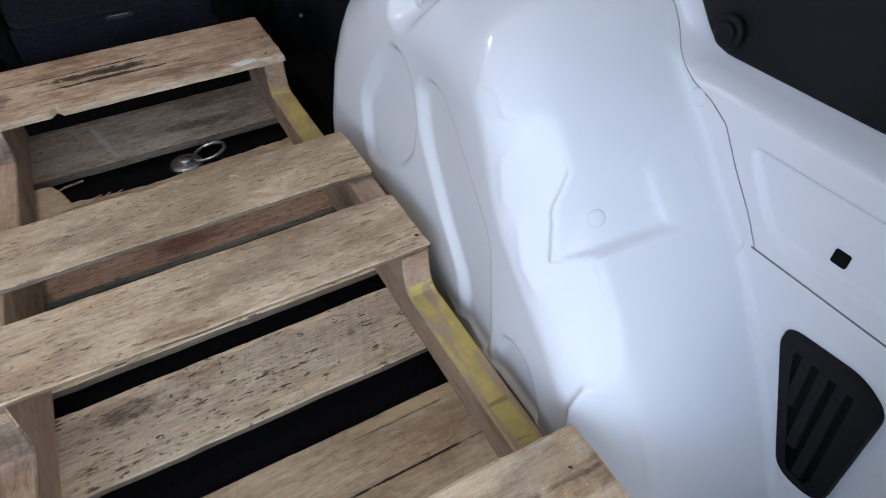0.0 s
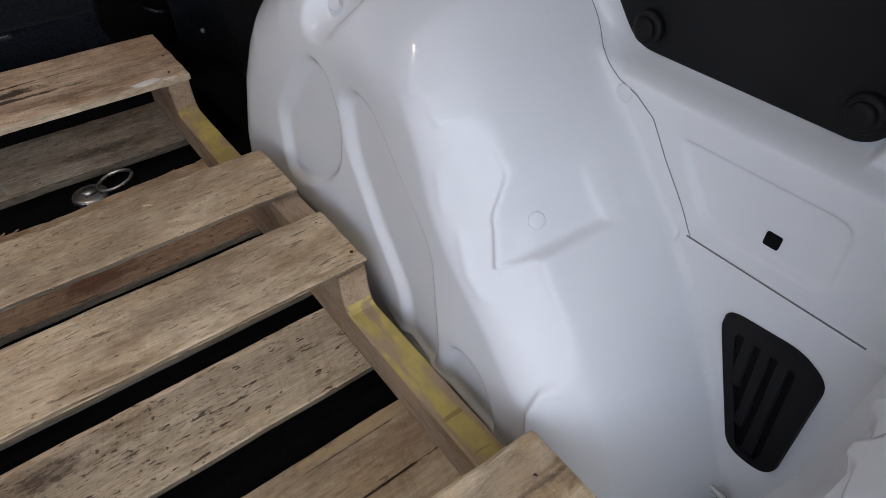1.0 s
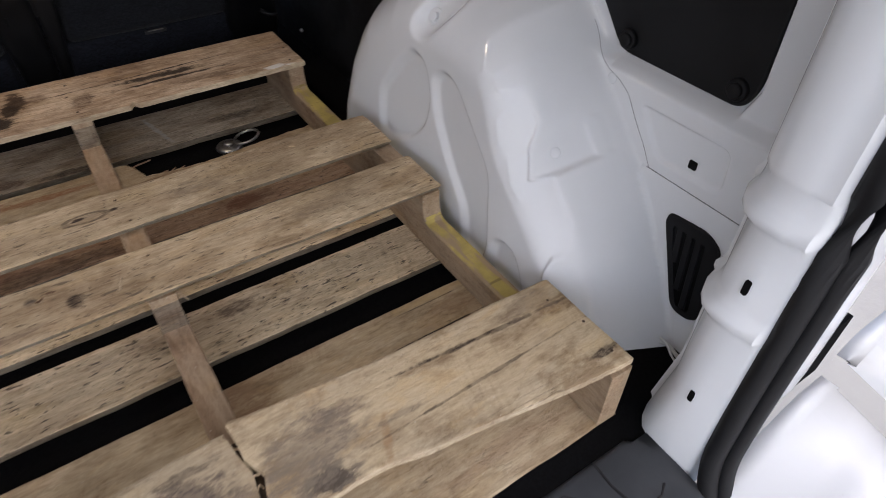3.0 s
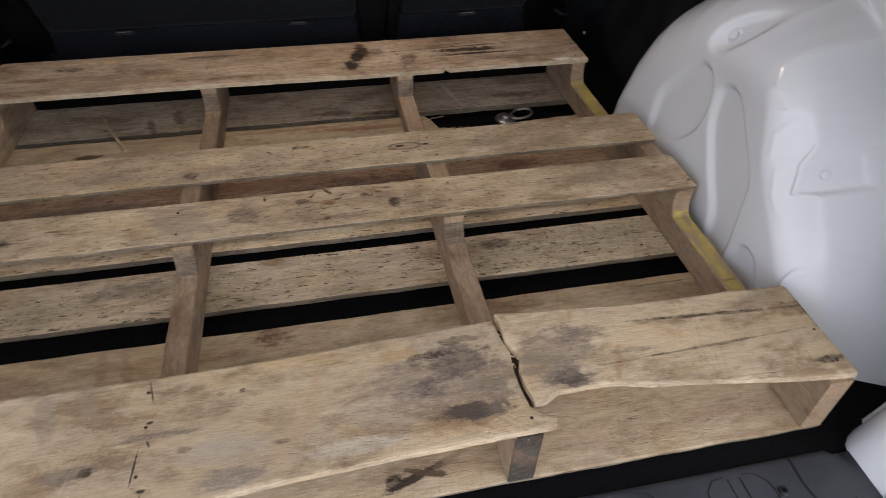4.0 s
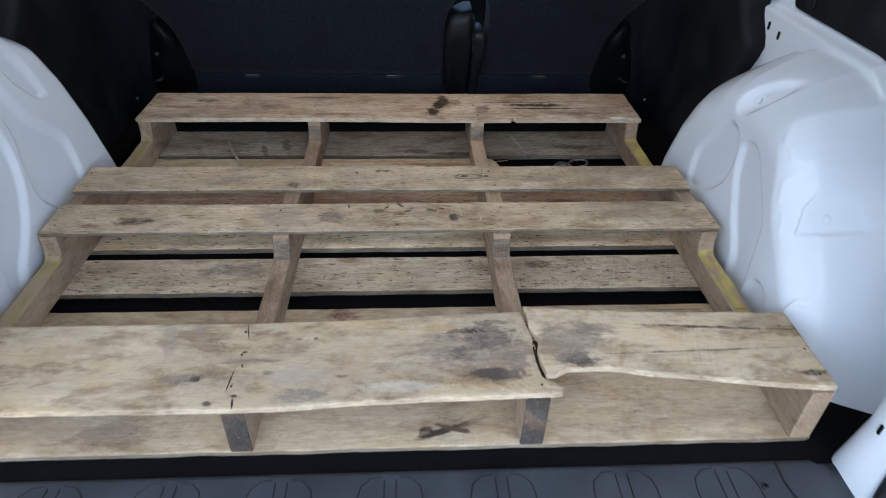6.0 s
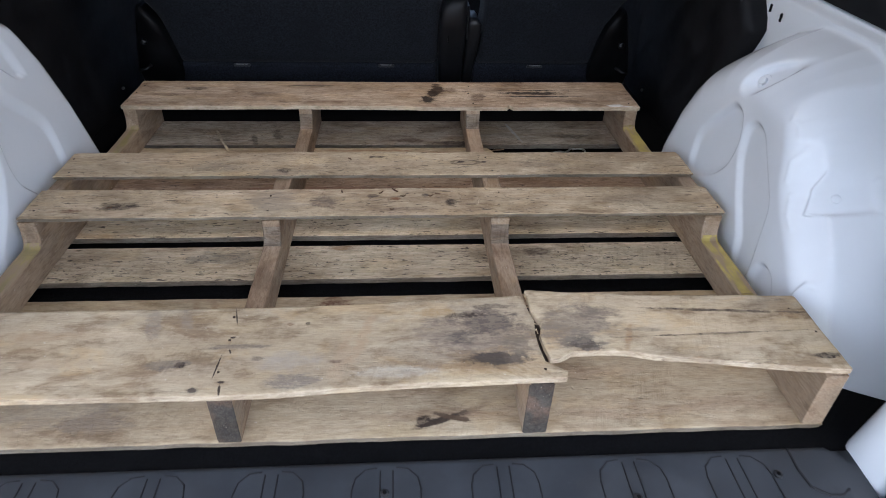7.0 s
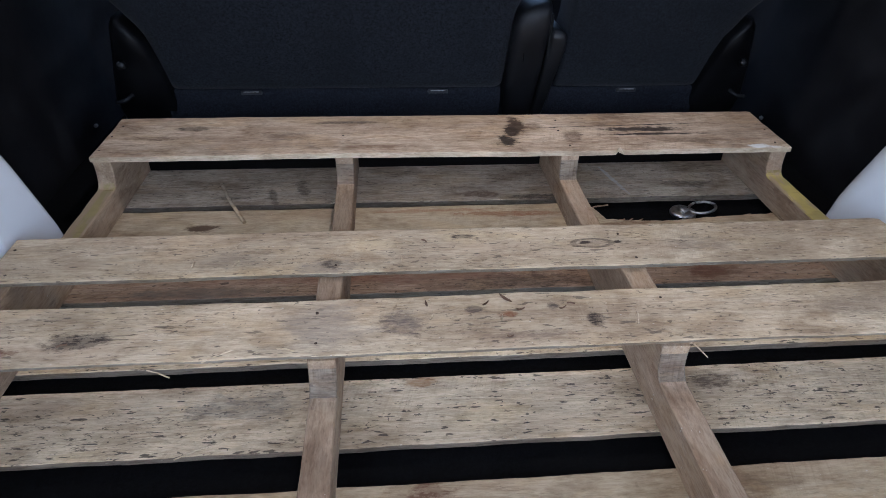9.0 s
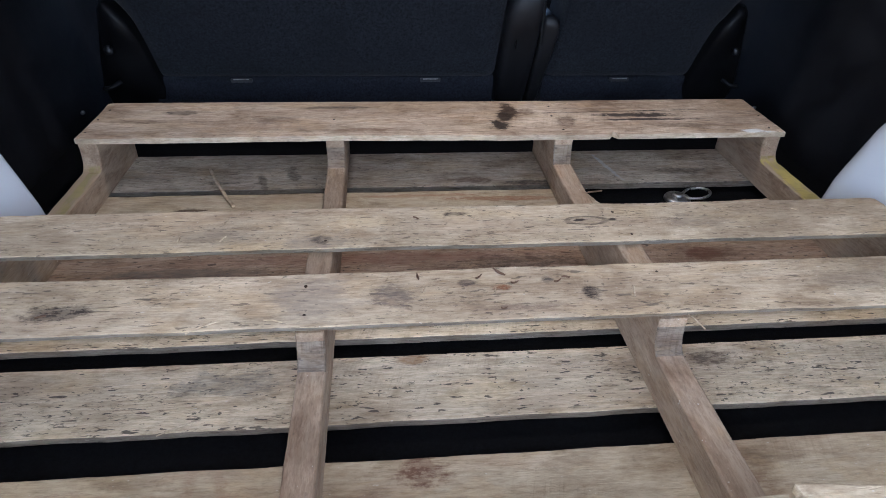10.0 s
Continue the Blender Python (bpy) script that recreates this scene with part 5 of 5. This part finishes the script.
for i, (x, y, s, rot, mat) in enumerate(((-0.005, 0.452, 0.009, 40, LEAF), (0.035, 0.440, 0.008, 10, LEAF), (0.01, 0.425, 0.008, 70, STRAW), (0.085, 0.44, 0.008, 20, LEAF), (-0.07, 0.432, 0.007, 60, STRAW),
                                          (0.015, 0.395, 0.006, 0, LEAF), (-0.075, 0.455, 0.010, 100, LEAF), (0.02, 0.46, 0.016, 130, LEAF))):
    bm = bmesh.new()
    vs = []
    for j in range(7):
        u = j / 6 * 2 - 1
        w = (1 - u * u) * s * 0.20
        for k in (-1, 0, 1):
            px, py = u * s * 0.62, k * w * 0.8
            c, d = math.cos(radians(rot)), math.sin(radians(rot))
            vs.append(bm.verts.new((x + px * c - py * d, y + px * d + py * c, TOP + 0.0015 + 0.002 * abs(k) + 0.0025 * u * u)))
    for j in range(6):
        for k in range(2):
            try:
                bm.faces.new((vs[j * 3 + k], vs[j * 3 + k + 1], vs[j * 3 + k + 4], vs[j * 3 + k + 3]))
            except ValueError:
                pass
    bmesh.ops.remove_doubles(bm, verts=bm.verts, dist=1e-6)
    solid("leaf_crumb", bm, mat, "dry brown leaf crumb lying on a board", "leaf")

for i in range(9):
    rnd = random.Random(300 + i)
    x, y, a, l = rnd.uniform(-0.5, 0.5), rnd.choice((0.392, 0.41, 0.45, 0.55, 0.59)), rnd.uniform(0, 3.1), rnd.uniform(0.003, 0.007)
    bm = tube([(x - l * math.cos(a), y - l * math.sin(a), TOP + 0.0012), (x, y, TOP + 0.0022), (x + l * math.cos(a), y + l * math.sin(a), TOP + 0.0014)], 0.0011, 5)
    solid("wood_chip", bm, (STRAW, LEAF)[i % 3 == 0], "tiny loose wood chip lying on a board", "wood chip", "chips on the boards")

# lashing ring on the floor
ring = thing("lashing_ring", "steel lashing ring with its round plate on the floor", "lashing ring")
part("plate", disc((0.425, 0.834, 0.0), (0, 0, 1), 0.024, 0.007, 28, 0.004), STEEL, ring, "", True)
part("screw_head", disc((0.425, 0.834, 0.007), (0, 0, 1), 0.010, 0.006, 18, 0.002), STEEL, ring, "", True)
pts = []
for i in range(28):
    a = 2 * math.pi * i / 28
    pts.append((0.462 + 0.024 * math.cos(a), 0.838 + 0.019 * math.sin(a), 0.010 + 0.004 * math.cos(a)))
part("ring", tube(pts, 0.0026, 8, None, True), STEEL, ring, "bent steel wire ring", True)


# ---- the folded-up bench behind the pallet ----
def seat_y(z):
    return 1.195 - 0.38 * (z - 0.105)


def backrest(name_label, outline, clips):
    t = thing("rear_seat", name_label, "seat")
    bm = bmesh.new()
    out = rounded(outline, 0.02, 6)
    cx = sum(p[0] for p in out) / len(out)
    cz = sum(p[1] for p in out) / len(out)
    rings = []
    for k, d in ((1.0, 0.10), (1.0, 0.02), (0.992, 0.008), (0.975, 0.001), (0.93, -0.004), (0.75, -0.007), (0.4, -0.008)):
        rings.append([bm.verts.new((cx + (x - cx) * k, seat_y(cz + (z - cz) * k) + d, cz + (z - cz) * k)) for x, z in out])
    n = len(out)
    for a, b in zip(rings, rings[1:]):
        for i in range(n):
            bm.faces.new((a[i], a[(i + 1) % n], b[(i + 1) % n], b[i]))
    bm.faces.new(rings[-1])
    part("backrest", bm, SEAT_CLOTH, t, "charcoal woven cloth", True)
    x0, x1 = clips[0], clips[1]
    bm = bmesh.new()
    rows = []
    for i in range(41):
        x = x0 + (x1 - x0) * i / 40
        rows.append([bm.verts.new((x, seat_y(0.105) - 0.004 + dy + 0.003 * noise.noise((x * 12, dy * 30, 1)), z)) for z, dy in ((0.112, 0.012), (0.110, 0.0), (0.100, -0.003), (0.06, 0.004), (0.01, 0.012), (0.0, 0.03))])
    for a, b in zip(rows, rows[1:]):
        for i in range(len(a) - 1):
            bm.faces.new((a[i], a[i + 1], b[i + 1], b[i]))
    part("skirt", bm, SEAT_FLAP, t, "dark cloth skirt", True)
    for x in clips[2:]:
        c = part("clip", box(x - 0.022, x + 0.022, seat_y(0.105) - 0.012, seat_y(0.105) - 0.004, 0.102, 0.110, 0.002), BLACK_PLASTIC, t, "small black plastic clip")
        part("clip_slot", box(x - 0.016, x + 0.016, seat_y(0.105) - 0.0128, seat_y(0.105) - 0.0118, 0.1085, 0.1105, 0.0004, 1), STEEL, c)
    return t


wide_seat = backrest("wide charcoal cloth seat backrest behind the pallet", [(-0.575, 0.108), (0.135, 0.108), (0.140, 0.29), (0.162, 0.335), (0.198, 0.365), (0.198, 0.72), (-0.66, 0.72), (-0.66, 0.36), (-0.61, 0.285), (-0.585, 0.24)], (-0.585, 0.13, -0.405, -0.008))
narrow_seat = backrest("narrow charcoal cloth seat backrest behind the pallet", [(0.242, 0.108), (0.575, 0.108), (0.585, 0.22), (0.615, 0.29), (0.68, 0.37), (0.68, 0.72), (0.212, 0.72), (0.212, 0.38), (0.25, 0.315), (0.252, 0.26)], (0.24, 0.575, 0.412))


def buckle():
    """The latch between the backrests: a tall rounded housing and a shorter catch beside it."""
    t = thing("seat_latch", "black plastic seat latch housing between the two backrests", "seat latch")

    def column(levels, depth):
        bm = bmesh.new()
        rows = []
        for z, xa, xb, d in levels:
            y = seat_y(z) - 0.024 + d
            w = (xb - xa) * 0.22
            rows.append([bm.verts.new(v) for v in ((xa, y + depth, z), (xa, y + w, z), (xa + w * 0.3, y + w * 0.3, z), (xa + w, y, z), (xb - w, y, z), (xb - w * 0.3, y + w * 0.3, z), (xb, y + w, z), (xb, y + depth, z))])
        for a, b in zip(rows, rows[1:]):
            for i in range(7):
                bm.faces.new((a[i], a[i + 1], b[i + 1], b[i]))
        bm.faces.new(rows[-1])
        return bm
    part("housing", column(((0.0, 0.144, 0.205, 0.02), (0.07, 0.142, 0.206, 0.006), (0.15, 0.137, 0.207, -0.004), (0.225, 0.135, 0.207, -0.010), (0.262, 0.137, 0.206, -0.010), (0.284, 0.143, 0.205, -0.006), (0.296, 0.153, 0.205, 0.002), (0.303, 0.168, 0.205, 0.012), (0.308, 0.188, 0.204, 0.025)), 0.09), GLOSS_BLACK, t, "", True)
    part("rib", box(0.1585, 0.1605, seat_y(0.2) - 0.036, seat_y(0.2) + 0.02, 0.19, 0.285, 0.0006, 1), HINGE_BLACK, t)
    part("catch", column(((0.0, 0.210, 0.232, 0.024), (0.10, 0.210, 0.237, 0.006), (0.15, 0.210, 0.240, 0.0), (0.215, 0.210, 0.245, -0.008), (0.238, 0.210, 0.243, -0.008), (0.250, 0.212, 0.238, -0.002), (0.256, 0.214, 0.232, 0.012)), 0.07), GLOSS_BLACK, t, "rounded black catch", True)
    part("striker", box(0.206, 0.213, seat_y(0.26) - 0.016, seat_y(0.26) + 0.03, 0.20, 0.285, 0.002), HINGE_BLACK, t)
    return t


buckle()


def hinge(seat, side):
    """Black hinge bracket at the outer foot of a backrest, under a rounded shroud."""
    bm = bmesh.new()
    rows = []
    for z, xa, xb, d in ((0.0, 0.566, 0.70, 0.02), (0.09, 0.564, 0.69, 0.0), (0.15, 0.568, 0.67, -0.006), (0.19, 0.572, 0.655, -0.010), (0.235, 0.582, 0.64, -0.010), (0.262, 0.600, 0.634, -0.004), (0.275, 0.612, 0.630, 0.012)):
        y = seat_y(z) - 0.022 + d
        rows.append([bm.verts.new((side * x, yy, z)) for x, yy in ((xa, y + 0.06), (xa, y + 0.010), (xa + 0.006, y), (xb - 0.012, y + 0.004), (xb, y + 0.02), (xb, y + 0.06))])
    for a, b in zip(rows, rows[1:]):
        for i in range(5):
            bm.faces.new((a[i], a[i + 1], b[i + 1], b[i]))
    bm.faces.new(rows[-1])
    h = part("hinge_bracket", bm, HINGE_BLACK, seat, "black hinge bracket", True)
    y = seat_y(0.185) - 0.034
    part("dome", disc((side * 0.631, y, 0.185), (0, -1, 0.3), 0.009, 0.010, 18, 0.005), GLOSS_BLACK, h, "rounded black pivot cap", True)
    part("lever", tube([(side * 0.640, seat_y(0.10) - 0.030, 0.112), (side * 0.655, seat_y(0.10) - 0.042, 0.103), (side * 0.672, seat_y(0.10) - 0.044, 0.101)], 0.0045, 10), GLOSS_BLACK, h, "small black release lever", True)
    part("pin", disc((side * 0.722, 1.145, 0.055), (0, -1, 0), 0.004, 0.006, 14, 0.0015), STEEL, h, "dull steel pin", True)


hinge(wide_seat, -1)
hinge(narrow_seat, 1)
